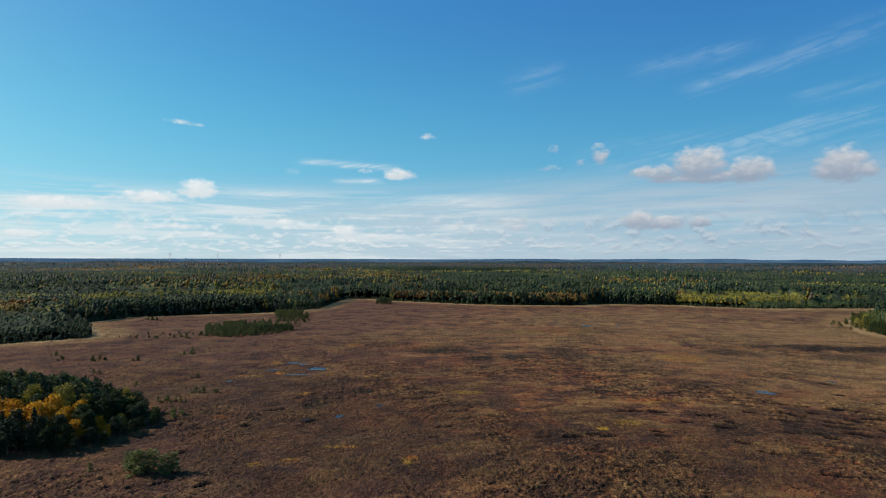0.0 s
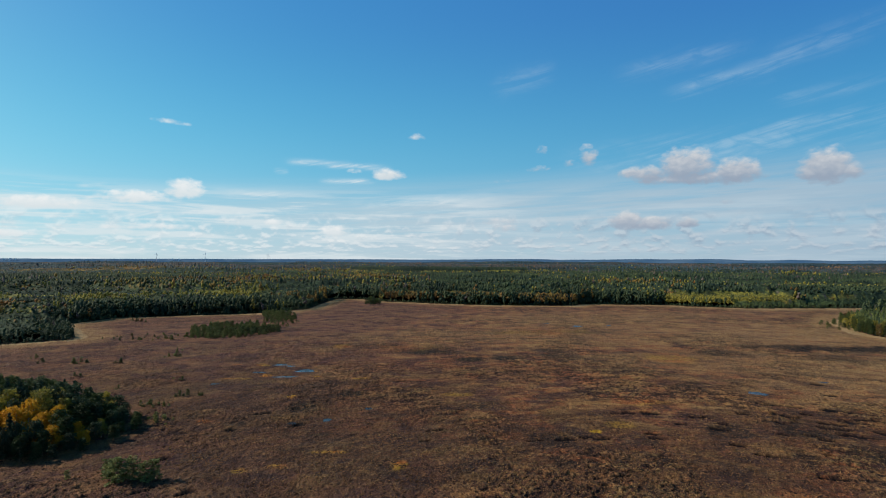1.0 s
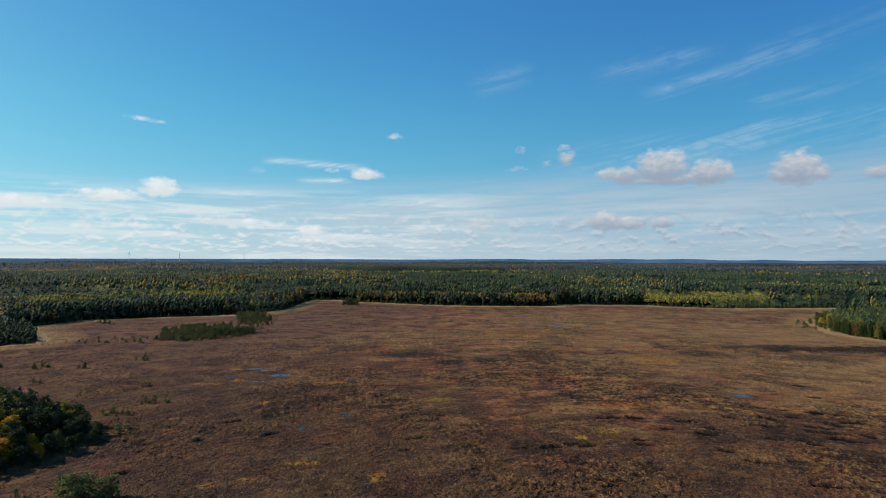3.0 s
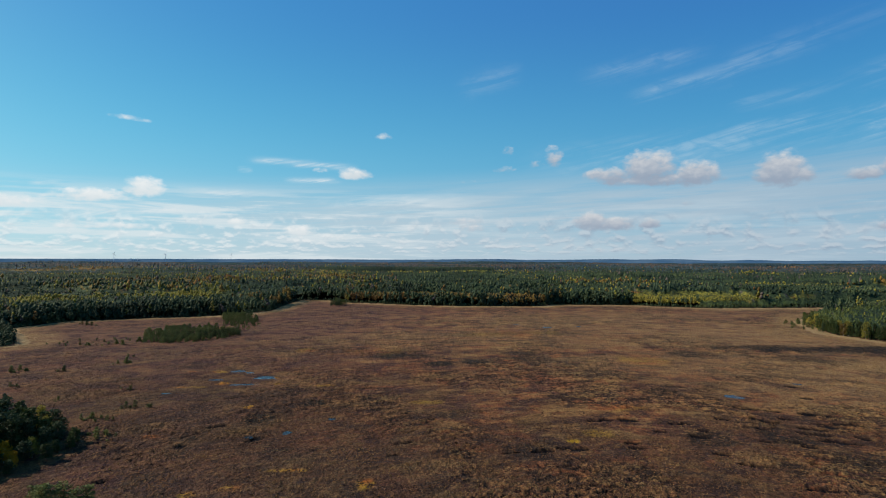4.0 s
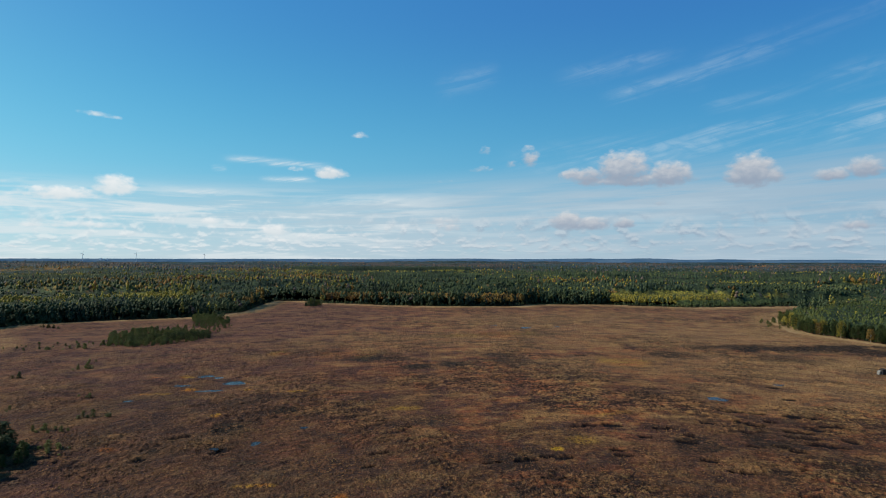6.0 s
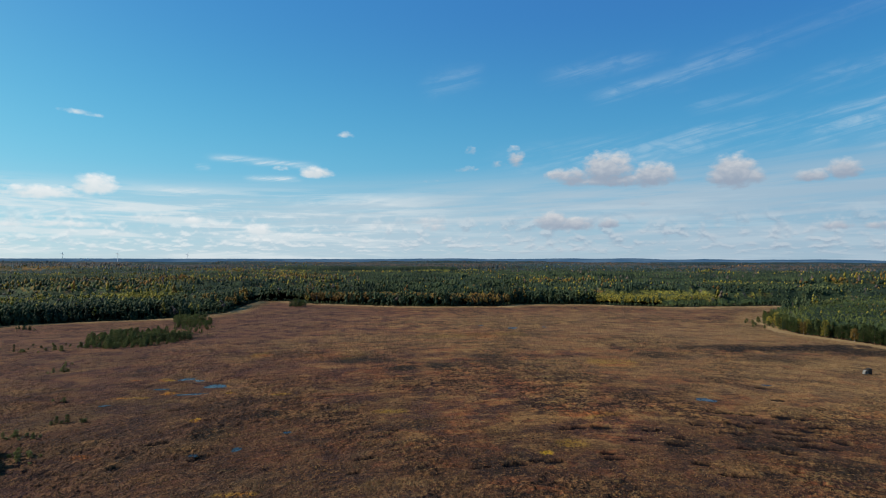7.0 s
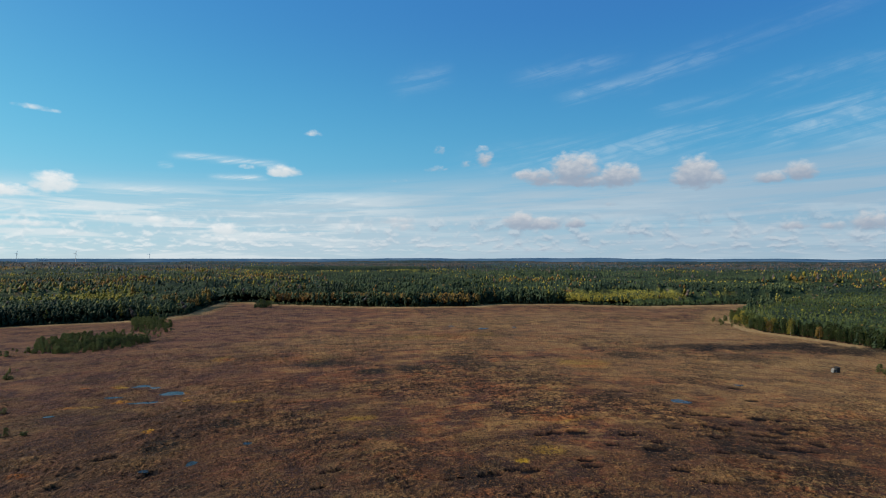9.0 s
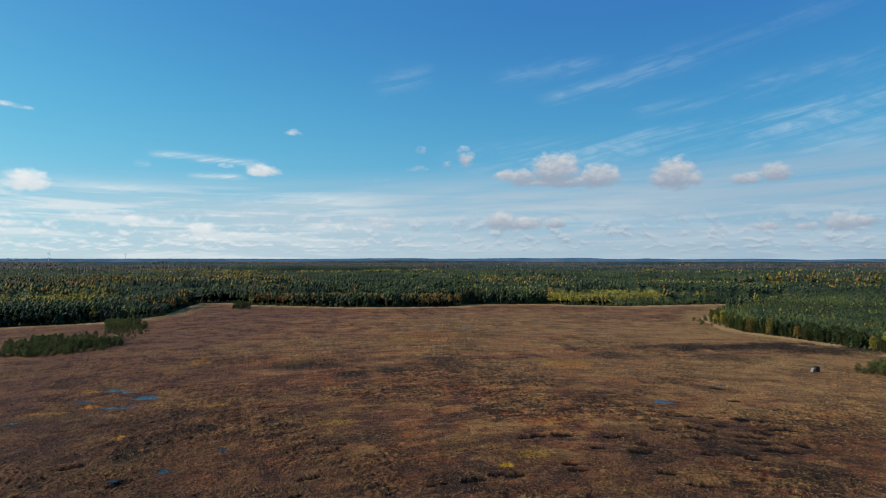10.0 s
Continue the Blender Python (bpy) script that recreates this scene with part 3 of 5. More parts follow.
def arcs(x, y):
    """Place along and across the strings of the bog."""
    r = np.hypot(x - DOME[0], y - DOME[1])
    return np.arctan2(x - DOME[0], y - DOME[1]) * (60.0 + 0.75 * r), r


def hummocks(x, y):
    """Share of hummock (0 hollow, 1 crest) and how hummocky the place is."""
    s, r = arcs(x, y)
    big = smooth(fbm(s / 5.6, r / 2.1, 3), 0.36, 0.66)
    small = smooth(1 - 2.4 * np.abs(fbm(s / 2.1 + 40, r / 0.95 + 11, 2) - 0.5), 0.30, 1.0)
    rough = 0.30 + 0.70 * smooth(fbm(x / 30.0 + 3, y / 30.0 + 8, 3), 0.42, 0.56)
    return 0.45 * big + 0.55 * small, rough


def relief(x, y):
    """Hummocks and hollows of the bog."""
    hump, rough = hummocks(x, y)
    return 0.64 * rough * hump + 0.08 * hump


def ground_height(x, y):
    r = np.hypot(x, y)
    rel = relief(x, y) * (1 - smooth(r, 420, 640)) * smooth(np.hypot(x, y - 8.0), 85.0, 90.0)
    pool = pool_depth(x, y)
    return terrain(x, y) + rel * (1 - 0.85 * smooth(pool_depth(x, y, 5.0), 0.0, 0.6)) * (1 - smooth(pool, 0.0, 0.35)) - 0.55 * pool - 0.5 * hollows(x, y)


def hollows(x, y):
    """Black peat hollows, drawn out along the strings, with ragged banks."""
    out = np.zeros(np.shape(x))
    wob = (fbm(x / 2.2, y / 2.2, 3) - 0.5) * 0.9
    for px, py, a, b, s in HOLLOWS:
        th = math.atan2(px - DOME[0], py - DOME[1])
        ca, sa = math.cos(th), math.sin(th)
        dx, dy = x - px, y - py
        e = np.hypot((dx * ca - dy * sa) / (1.7 * a), (dx * sa + dy * ca) / (0.95 * b)) + wob
        out = np.maximum(out, s * (1 - smooth(e, 0.80, 0.98)))
    return out


def ellipses(rows, x, y):
    """Patches with ragged outlines: the strongest of the rows (x, y, half width, half depth, strength) at each place."""
    out = np.zeros(np.shape(x))
    wob = (fbm(x / 6.0, y / 6.0, 3) - 0.5) * 1.3
    for px, py, a, b, s in rows:
        out = np.maximum(out, s * (1 - smooth(np.hypot((x - px) / a, (y - py) / b) + wob, 0.45, 1.25)))
    return out


# ---- mesh helpers ----
def sheet(name, verts, faces, mats, attr=None, soft=False):
    """A mesh from arrays of vertices and of equal-sided faces."""
    verts, faces = np.asarray(verts, np.float32), np.asarray(faces, np.int32)
    me = bpy.data.meshes.new(name)
    n, k = faces.shape
    me.vertices.add(len(verts))
    me.vertices.foreach_set("co", verts.ravel())
    me.loops.add(n * k)
    me.loops.foreach_set("vertex_index", faces.ravel())
    me.polygons.add(n)
    me.polygons.foreach_set("loop_start", np.arange(0, n * k, k, dtype=np.int32))
    for m in mats:
        me.materials.append(m)
    if attr is not None:
        for key, rows in attr.items():
            layer = me.attributes.new(key, "FLOAT_COLOR", "POINT")
            layer.data.foreach_set("color", np.asarray(rows, np.float32).ravel())
    if soft:
        me.polygons.foreach_set("use_smooth", np.ones(n, bool))
    me.update(calc_edges=True)
    return me


def part(name, me, parent, label="", at=(0, 0, 0)):
    """One mesh object under a thing or a part."""
    ob = new(name, me)
    ob.parent = parent
    ob.location = at
    return tagged(ob, label)


def bm_mesh(name, bm, mat):
    me = bpy.data.meshes.new(name)
    bm.to_mesh(me)
    bm.free()
    me.materials.append(mat)
    return me


def join(pieces):
    """Vertices and triangles of several pieces, as one."""
    vs, fs, k = [], [], 0
    for v, f in pieces:
        vs.append(v)
        fs.append(np.asarray(f) + k)
        k += len(v)
    return np.concatenate(vs), np.concatenate(fs)


# ---- ground ----
def build_ground():
    az = np.radians(np.concatenate([np.arange(-42, 54.01, 0.115), np.arange(58, 317, 4.0)]))
    rad = [0.01, 30.0, 60.0, 85.0]
    while rad[-1] < 230:
        rad.append(rad[-1] * 1.0036)
    while rad[-1] < 440:
        rad.append(rad[-1] * 1.0075)
    while rad[-1] < 640:
        rad.append(rad[-1] * 1.014)
    while rad[-1] < 7000:
        rad.append(rad[-1] * 1.05)
    rad = np.array(rad)
    a, r = np.meshgrid(az, rad)
    x, y = r * np.sin(a), r * np.cos(a) + 8.0
    z = ground_height(x, y)
    rows, cols = x.shape
    i = np.arange(rows - 1)[:, None] * cols + np.arange(cols)[None, :]
    j = np.arange(rows - 1)[:, None] * cols + (np.arange(cols)[None, :] + 1) % cols
    faces = np.stack([i, j, j + cols, i + cols], -1).reshape(-1, 4)[:, ::-1]
    bog = inside(BOG_EDGE, x, y)
    d = edge_distance(BOG_EDGE, x, y)
    wob = (fbm(x / 14.0, y / 14.0, 3) - 0.5) * 22
    right = smooth(x, 40, 200)
    sedge = np.where(bog, (1 - smooth(d + wob, 6 + 4 * right, 22 + 14 * right)) * 0.9, 0.15)
    sedge = np.where(bog, np.minimum(sedge, 0.75), sedge)
    sedge = np.maximum(sedge, 0.72 * ellipses([(110, 390, 90, 70, 0.6), (190, 225, 55, 26, 1), (205, 320, 30, 60, 1), (150, 430, 120, 40, 0.5), (175, 310, 80, 70, 0.8), (150, 190, 60, 45, 0.7), (60, 310, 120, 50, 0.5), (120, 235, 70, 40, 0.55)], x, y))
    sedge = np.where(bog & (y > 180), np.maximum(sedge, 1 - smooth(d + 0.25 * wob, 4 + 3 * right, 10 + 5 * right)), sedge)
    sedge = np.where(bog & (y > 430), np.maximum(sedge, 0.95 * (1 - smooth(d + 0.4 * wob, 8, 22))), sedge)
    dark = np.where(bog, ellipses(HEATHS_AND_SHADOW, x, y), 0.85)
    # the painted cloud shadow is blackened further through the peat share
    peat = np.where(bog, np.maximum(hollows(x, y), ellipses(HEATHS_AND_SHADOW[:4], x, y) * 0.4), 0.3)
    shade = np.stack([sedge, dark, ellipses(FLUSHES, x, y), peat], -1)
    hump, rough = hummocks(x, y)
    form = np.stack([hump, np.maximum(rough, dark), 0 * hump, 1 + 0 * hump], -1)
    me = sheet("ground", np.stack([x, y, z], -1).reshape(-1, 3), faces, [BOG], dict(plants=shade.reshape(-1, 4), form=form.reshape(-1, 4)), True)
    tagged(new("ground", me), "rust-brown raised bog with hummocks and tan sedge margins", "ground", kind="structure")


build_ground()


def build_ridge(name, radius, base, height, seed, mat, az0=-60, az1=70):
    """A far wooded ridge, painted haze blue, that closes the view at the horizon."""
    a = np.radians(np.arange(az0, az1, 0.1))
    u = np.degrees(a)
    height = height * (0.5 + 1.9 * smooth(u, -8, 20))
    top = base - 0.05 * height + height * (fbm(u / 6.5 + seed, 0 * u + seed, 3) - 0.4) + 1.6 * (fbm(u / 0.35, 0 * u + 3, 2) - 0.5)
    ring = []
    for dr, z in ((-260, np.full_like(a, base - 34)), (-90, top - 12), (0, top), (120, np.full_like(a, base - 30))):
        ring.append(np.stack([(radius + dr) * np.sin(a), (radius + dr) * np.cos(a), z], -1))
    v = np.concatenate(ring)
    n = len(a)
    f = [(k * n + i, k * n + i + 1, (k + 1) * n + i + 1, (k + 1) * n + i) for k in range(3) for i in range(n - 1)]
    me = sheet(name, v, f, [mat])
    return tagged(new(name, me), "distant low wooded ridge, blue with painted-in distance haze", "ridge", kind="structure")


build_ridge("backdrop", 4700, 40.0, 9.0, 2.0, RIDGE_HAZE)
build_ridge("backdrop_near", 4150, 20.0, 9.0, 7.0, NEAR_RIDGE_HAZE)


# ---- pools ----
def build_pool(px, py, a, b):
    n = 28
    th = np.arange(n) * 2 * math.pi / n
    wob = 1 + 0.16 * np.sin(2 * th + px) + 0.12 * np.sin(3 * th + py) + 0.07 * np.sin(5 * th + px)
    rim = np.stack([1.4 * a * wob * np.cos(th), 1.4 * b * wob * np.sin(th), 0 * th], -1)
    v = np.concatenate([rim, [(0, 0, 0)]])
    f = [(i, (i + 1) % n, n) for i in range(n)]
    ob = new("pool", sheet("pool", v, f, [WATER]))
    ob.location = (px, py, -0.01)
    tagged(ob, "small open bog pool reflecting the blue sky", "pool", "pools in the bog")


for row in POOLS:
    build_pool(*row)


# ---- trees ----
OCTA = np.array([(1, 0, 0), (-1, 0, 0), (0, 1, 0), (0, -1, 0), (0, 0, 1), (0, 0, -1)], float)
OCTA_F = np.array([(0, 2, 4), (2, 1, 4), (1, 3, 4), (3, 0, 4), (2, 0, 5), (1, 2, 5), (3, 1, 5), (0, 3, 5)])


def blob(c, r, flat=1.0):
    turn = rng.normal(size=(3, 3))
    q, _ = np.linalg.qr(turn)
    v = (OCTA * rng.uniform(0.65, 1.25, (6, 1))) @ q * r
    v[:, 2] *= flat
    return v + c, OCTA_F


def skirt(z0, z1, rad, sides):
    """One jagged tier of spruce branches."""
    th = np.arange(sides) * 2 * math.pi / sides + rng.uniform(0, 6)
    rr = rad * np.where(np.arange(sides) % 2, 0.55, 1.0) * rng.uniform(0.75, 1.2, sides)
    ring = np.stack([rr * np.cos(th), rr * np.sin(th), z0 + rng.uniform(-0.03, 0.03, sides)], -1)
    f = [(i, (i + 1) % sides, sides) for i in range(sides)]
    return np.concatenate([ring, [(0, 0, z1)]]), np.array(f)


def stem(h, r0, r1, sides=5, lean=0.0):
    th = np.arange(sides) * 2 * math.pi / sides
    lo = np.stack([r0 * np.cos(th), r0 * np.sin(th), 0 * th - 0.03 * h], -1)
    hi = np.stack([r1 * np.cos(th) + lean, r1 * np.sin(th), 0 * th + h], -1)
    f = []
    for i in range(sides):
        j = (i + 1) % sides
        f += [(i, j, sides + j), (i, sides + j, sides + i)]
    return np.concatenate([lo, hi]), np.array(f)


# templates of unit height for the countless woods
def woods_spruce(tiers, sides):
    """A spire of jagged tiers; far off only its blunt tip stands clear."""
    if tiers == 1:
        return skirt(0.60, 1.0, 0.20, sides)
    return join([skirt(z, min(1.02, z + 1.5 / tiers), 0.23 * (1.06 - z) ** 0.7, sides) for z in np.linspace(0.08, 0.80, tiers)])


def woods_cone(n, r):
    """A conifer of uneven clumps that narrow towards the tip."""
    out = []
    for k in range(n):
        t = (k + rng.uniform(0.1, 0.9)) / n
        th = 2.4 * k + rng.uniform(-0.5, 0.5)
        w, size = 0.13 * (1 - t) ** 0.8, r * (1.30 - 0.75 * t) * rng.uniform(0.85, 1.15)
        v, f = blob(np.zeros(3), size, 1.6)
        out.append((v + np.array([w * math.cos(th), w * math.sin(th), 0.20 + 0.66 * t]), f))
    return join(out)


def woods_crown(n, r, z0, wide, long):
    """An upright crown of a few uneven clumps; far off a single tuft does."""
    if not n:
        return skirt(0.60, 0.98, 1.9 * r, 5)
    out = []
    for k in range(n):
        t = (k + rng.uniform(0.2, 0.8)) / n
        th = rng.uniform(0, 6.28)
        w = wide * math.sin(math.pi * (0.25 + 0.6 * t)) * rng.uniform(0.3, 1.0) if n > 1 else 0.0
        size = r * rng.uniform(0.8, 1.2) * (1.15 - 0.45 * t if n > 1 else 1.0)
        v = OCTA * rng.uniform(0.7, 1.25, (6, 1)) * np.array([size, size, size * long])
        c, q = math.cos(th), math.sin(th)
        v = np.stack([v[:, 0] * c - v[:, 1] * q, v[:, 0] * q + v[:, 1] * c, v[:, 2]], -1)
        out.append((v + np.array([w * math.cos(th), w * math.sin(th), z0 + (0.92 - z0) * t]), OCTA_F))
    return join(out)


def scatter(templates, pos, tall, wide):
    """Copies of the templates, joined: positions, heights and widths by row."""
    pick = rng.integers(0, len(templates), len(pos))
    vs, fs, k = [], [], 0
    for t, (v, f) in enumerate(templates):
        idx = np.flatnonzero(pick == t)
        if not len(idx):
            continue
        th = rng.uniform(0, 6.28, len(idx))
        c, s = np.cos(th)[:, None], np.sin(th)[:, None]
        w, h = wide[idx][:, None], tall[idx][:, None]
        x = (v[None, :, 0] * c - v[None, :, 1] * s) * w + pos[idx, 0][:, None]
        y = (v[None, :, 0] * s + v[None, :, 1] * c) * w + pos[idx, 1][:, None]
        z = v[None, :, 2] * h + pos[idx, 2][:, None]
        vs.append(np.stack([x, y, z], -1).reshape(-1, 3))
        fs.append((f[None] + (np.arange(len(idx)) * len(v))[:, None, None] + k).reshape(-1, 3))
        k += len(idx) * len(v)
    return np.concatenate(vs), np.concatenate(fs)


def jitter_grid(az0, az1, r0, r1, step):
    """Points spread evenly but irregularly over a ring sector, one for each square of that step."""
    n = int(1.42 * r1 / step)
    i, j = np.meshgrid(np.arange(-n, n + 1), np.arange(-n, n + 1))
    i, j = (0.883 * i - 0.469 * j).ravel(), (0.469 * i + 0.883 * j).ravel()
    r, a = np.hypot(i, j) * step, np.degrees(np.arctan2(i, j))
    a = np.where(a < az0, a + 360, a)
    ok = (r >= r0) & (r < r1) & (a <= az1)
    x, y = i[ok] * step, j[ok] * step
    return x + step * rng.uniform(-0.6, 0.6, len(x)), y + step * rng.uniform(-0.6, 0.6, len(x))


STAND = (150.0, 84.0)


def stand_kind(x, y):
    """Three random traits of the stand that each place belongs to: compartments of one age and mixture, with uneven borders."""
    wide = np.where(np.hypot(x, y) < 820, 1.0, 2.7)
    x, y = x / wide, y / wide
    wx = x + 46 * (fbm(x / 70.0 + 5, y / 70.0 + 3, 3) - 0.5)
    wy = y + 40 * (fbm(x / 70.0 + 55, y / 70.0 + 33, 3) - 0.5)
    ix, iy = np.floor(wx / STAND[0]).astype(int), np.floor(wy / STAND[1]).astype(int)
    best, traits = np.full(len(x), 1e9), np.zeros((3, len(x)))
    for di in (-1, 0, 1):
        for dj in (-1, 0, 1):
            a, b = (ix + di) % 256, (iy + dj) % 256
            cx, cy = (ix + di + LATTICE[a, b]) * STAND[0], (iy + dj + LATTICE[(a + 91) % 256, (b + 37) % 256]) * STAND[1]
            d = np.hypot((wx - cx) / STAND[0], (wy - cy) / STAND[1])
            own = np.stack([LATTICE[(a + 13 + 40 * k) % 256, (b + 171 - 23 * k) % 256] for k in range(3)])
            traits = np.where(d < best, own, traits)
            best = np.minimum(best, d)
    return traits


KINDS = ("spruce", "pine", "young", "lime", "gold", "rust", "bare", "blue")
MATS = dict(spruce=SPRUCE, pine=PINE, young=YOUNG, lime=LIME, gold=AMBER, rust=RUST, bare=BARE, blue=HAZE_WOODS)
WORDS = dict(spruce="dense dark green spruce forest round the bog", pine="green pine forest round the bog", young="bright green young pine stands",
             lime="yellow-green turning birches among the conifers", gold="golden autumn birches among the conifers", rust="rusty orange aspens among the conifers",
             bare="purple-brown half-bare birch woods", blue="far conifer woods, distance haze painted in as blue")
# strips of turning trees: from, to, half width, share
LIME_STRIPS = [(-300, 530, -150, 578, 20, 0.62), (45, 1440, 230, 1490, 85, 0.6), (96, 612, 134, 638, 13, 0.8), (590, 1240, 815, 1300, 42, 0.6), (-380, 514, -320, 516, 12, 0.5), (-360, 700, -265, 745, 26, 0.4), (520, 800, 650, 760, 34, 0.4)]
GOLD_STRIPS = [(-130, 505, -108, 516, 9, 0.75), (-124, 1012, -18, 1054, 36, 0.7), (-94, 561, -64, 562, 12, 0.7), (-1130, 1575, -765, 1675, 90, 0.45), (124, 540, 144, 542, 7, 0.8), (-280, 400, -262, 360, 9, 0.6), (-375, 868, -230, 853, 26, 0.4), (452, 560, 470, 590, 14, 0.35)]
RUST_STRIPS = [(-45, 511, 30, 503, 7, 0.45), (528, 1061, 553, 1063, 16, 0.8), (983, 1750, 1050, 1760, 60, 0.6), (1297, 1906, 1380, 1918, 60, 0.5), (-1000, 1640, -800, 1660, 50, 0.3), (-300, 420, -278, 408, 8, 0.5)]


def near_line(x, y, x0, y0, x1, y1, w):
    d = np.array([x1 - x0, y1 - y0], float)
    s = np.clip(((x - x0) * d[0] + (y - y0) * d[1]) / (d @ d), 0, 1)
    return np.hypot(x - x0 - s * d[0], y - y0 - s * d[1]) < w


def species(x, y, edge):
    """The kind (index into KINDS) and height of the tree at each place."""
    t1, t2, t3 = stand_kind(x, y)
    n, r = len(x), np.hypot(x, y)
    spruce_share = np.where(t1 < 0.36, 0.88, np.where(t1 < 0.70, 0.03, 0.20))
    kind = np.where(rng.random(n) < spruce_share, 0, 1)
    young = t1 > 0.84
    kind = np.where(young & (rng.random(n) < 0.85), 2, kind)
    groups = smooth(fbm(x / 46.0 + 19, y / 26.0 + 71, 3), 0.42, 0.62)
    share = np.where(t3 > 0.80, 0.46, np.where(t3 > 0.50, 0.10 + 0.10 * (x < -60), 0.014 + 0.03 * (x < -60))) * (0.35 + 1.3 * groups)
    share = share * (1 - 0.7 * smooth(r, 800, 1200) * smooth(x, -120, 0))
    share = np.where(edge < 22, 0.09, share * (1 - 0.7 * smooth(r, 1500, 2600)))
    leafy, shade = rng.random(n) < share, rng.random(n)
    kind = np.where(leafy, np.where(shade < 0.84 - 0.3 * (t2 > 0.75), 3, np.where(shade < 0.9, 4, 5)), kind)
    # half-bare birch woods spread out towards the ridges
    bare = 0.8 * smooth(r, 1400, 2500) * smooth(fbm(x / 330.0 + 7, y / 260.0 + 29, 3), 0.44, 0.54) + 0.03
    kind = np.where(rng.random(n) < bare, np.where(shade < 0.95, 6, 5), kind)
    # conifers turn haze blue with distance, painted in by their kind
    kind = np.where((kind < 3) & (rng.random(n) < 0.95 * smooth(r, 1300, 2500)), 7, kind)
    tall = np.where(young, 3.8 + 3.0 * t2, 5.6 + 10.5 * t2 ** 1.3) * np.exp(rng.normal(0, 0.13, n)) + 8.0 * (fbm(x / 15.0 + 3, y / 15.0 + 8, 2) - 0.5)
    tall = np.where(kind == 0, tall * 1.06, np.where(kind >= 3, tall * 1.12, tall)) * np.where(edge < 7, rng.uniform(0.6, 1.0, n), 1.0) * np.where((x < -110) & (edge < 11) & (rng.random(n) < 0.5), rng.uniform(0.28, 0.5, n) + 0.045 * edge, 1.0)
    tall = tall + np.where(t1 < 0.36, 2.2, -0.8)
    # the woods nearest the bog are older and closed
    tall = np.where((edge < 45) & (tall < 8), tall * 0.5 + 5.5, tall)
    for rows, k in ((LIME_STRIPS, 3), (GOLD_STRIPS, 4), (RUST_STRIPS, 5)):
        for x0, y0, x1, y1, w, much in rows:
            own = near_line(x + 14 * (groups - 0.5), y, x0, y0, x1, y1, w) & (rng.random(n) < 1.35 * much * (0.5 + groups))
            kind, tall = np.where(own, k, kind), np.where(own, np.maximum(tall + 1.0, 9.0 + rng.normal(size=n)), tall)
    some = rng.random(len(x))
    # stands with a look of their own
    birch = inside(np.array([(205, 520), (262, 497), (330, 520), (345, 560), (290, 585), (215, 575)], float), x, y)
    kind, tall = np.where(birch & (some < 0.92), 3, kind), np.where(birch, rng.uniform(6.0, 9.0, len(x)), tall)
    rim = near_line(x, y, -40, 572, 118, 527, 12)
    kind, tall = np.where(rim & (some < 0.7), np.where(some < 0.22, 5, 4), kind), np.where(rim, rng.uniform(7.0, 11.5, len(x)), tall)
    grove = (x > 225) & (y < 500) & (y > 120) & (x < 900) & (y < 300 + 0.55 * (x - 100))
    deep = edge_distance(BOG_EDGE[28:36], x, y)
    kind = np.where(grove & (some < 0.86), np.where(some < 0.7, 2, 1), kind)
    tall = np.where(grove, rng.uniform(5.8, 8.2, len(x)) + 3.5 * smooth(deep, 60, 240), tall)
    far_edge = (y > 500) & (y < 640) & (x > -20) & (x < 215) & ~rim & ~birch
    kind = np.where(far_edge & (some < 0.9), np.where(some < 0.45, 0, 1), kind)
    tall = np.where(far_edge & (edge < 70), np.maximum(tall, 8.5 + 4.0 * some + 5.0 * (groups - 0.5)), tall)
    # dark closed spruces along the western edge, tall pines in the far corner
    front = (x < -95) & (y > 385) & (edge > 5) & (edge < 55) & (x > -420)
    kind = np.where(front & (some < 0.88), np.where(some < 0.6, 0, 1), kind)
    tall = np.where(front, 7.8 + 3.6 * some + 5.0 * (groups - 0.5), tall)
    pines = inside(np.array([(335, 528), (430, 513), (500, 560), (450, 640), (330, 610)], float), x, y)
    kind = np.where(pines & (some < 0.93), np.where(some < 0.5, 0, 1), kind)
    tall = np.where(pines, 12.0 + 4.5 * some, tall)
    glow = np.hypot(x + 291, y - 415) < 13
    kind = np.where(glow & (some < 0.75), np.where(some < 0.3, 5, 4), kind)
    lobe = (x < -170) & (y < 372)
    kind = np.where(lobe & (some < 0.86), np.where(some < 0.2, 0, 1), kind)
    tall = np.where(lobe, np.minimum(tall, rng.uniform(4.0, 7.5, len(x))), tall)
    meadow = inside(np.array([(560, 1180), (760, 1210), (790, 1420), (560, 1400)], float), x, y)
    tall = np.where(meadow, rng.uniform(2.0, 3.5, len(x)), tall)
    wall = near_line(x, y, -130, 1500, 160, 1480, 75)
    kind, tall = np.where(wall, 0, kind), np.where(wall, 19 + some * 4, tall)
    # closed dark conifer belts, and woods with hardly a leafy tree
    for x0, y0, x1, y1, w, high in ((-360, 720, -185, 688, 40, 11.5), (485, 1108, 590, 1090, 45, 16.0), (60, 800, 330, 770, 45, 13.0), (-60, 1180, 150, 1150, 60, 14.0), (-700, 980, -450, 1010, 60, 15.0), (620, 860, 760, 820, 40, 14.0)):
        belt = near_line(x + 30 * (groups - 0.5), y + 20 * (groups - 0.5), x0, y0, x1, y1, w) & (some < 0.96)
        kind, tall = np.where(belt, np.where(some < 0.6, 0, 1), kind), np.where(belt, high + 2.5 * (some - 0.5), tall)
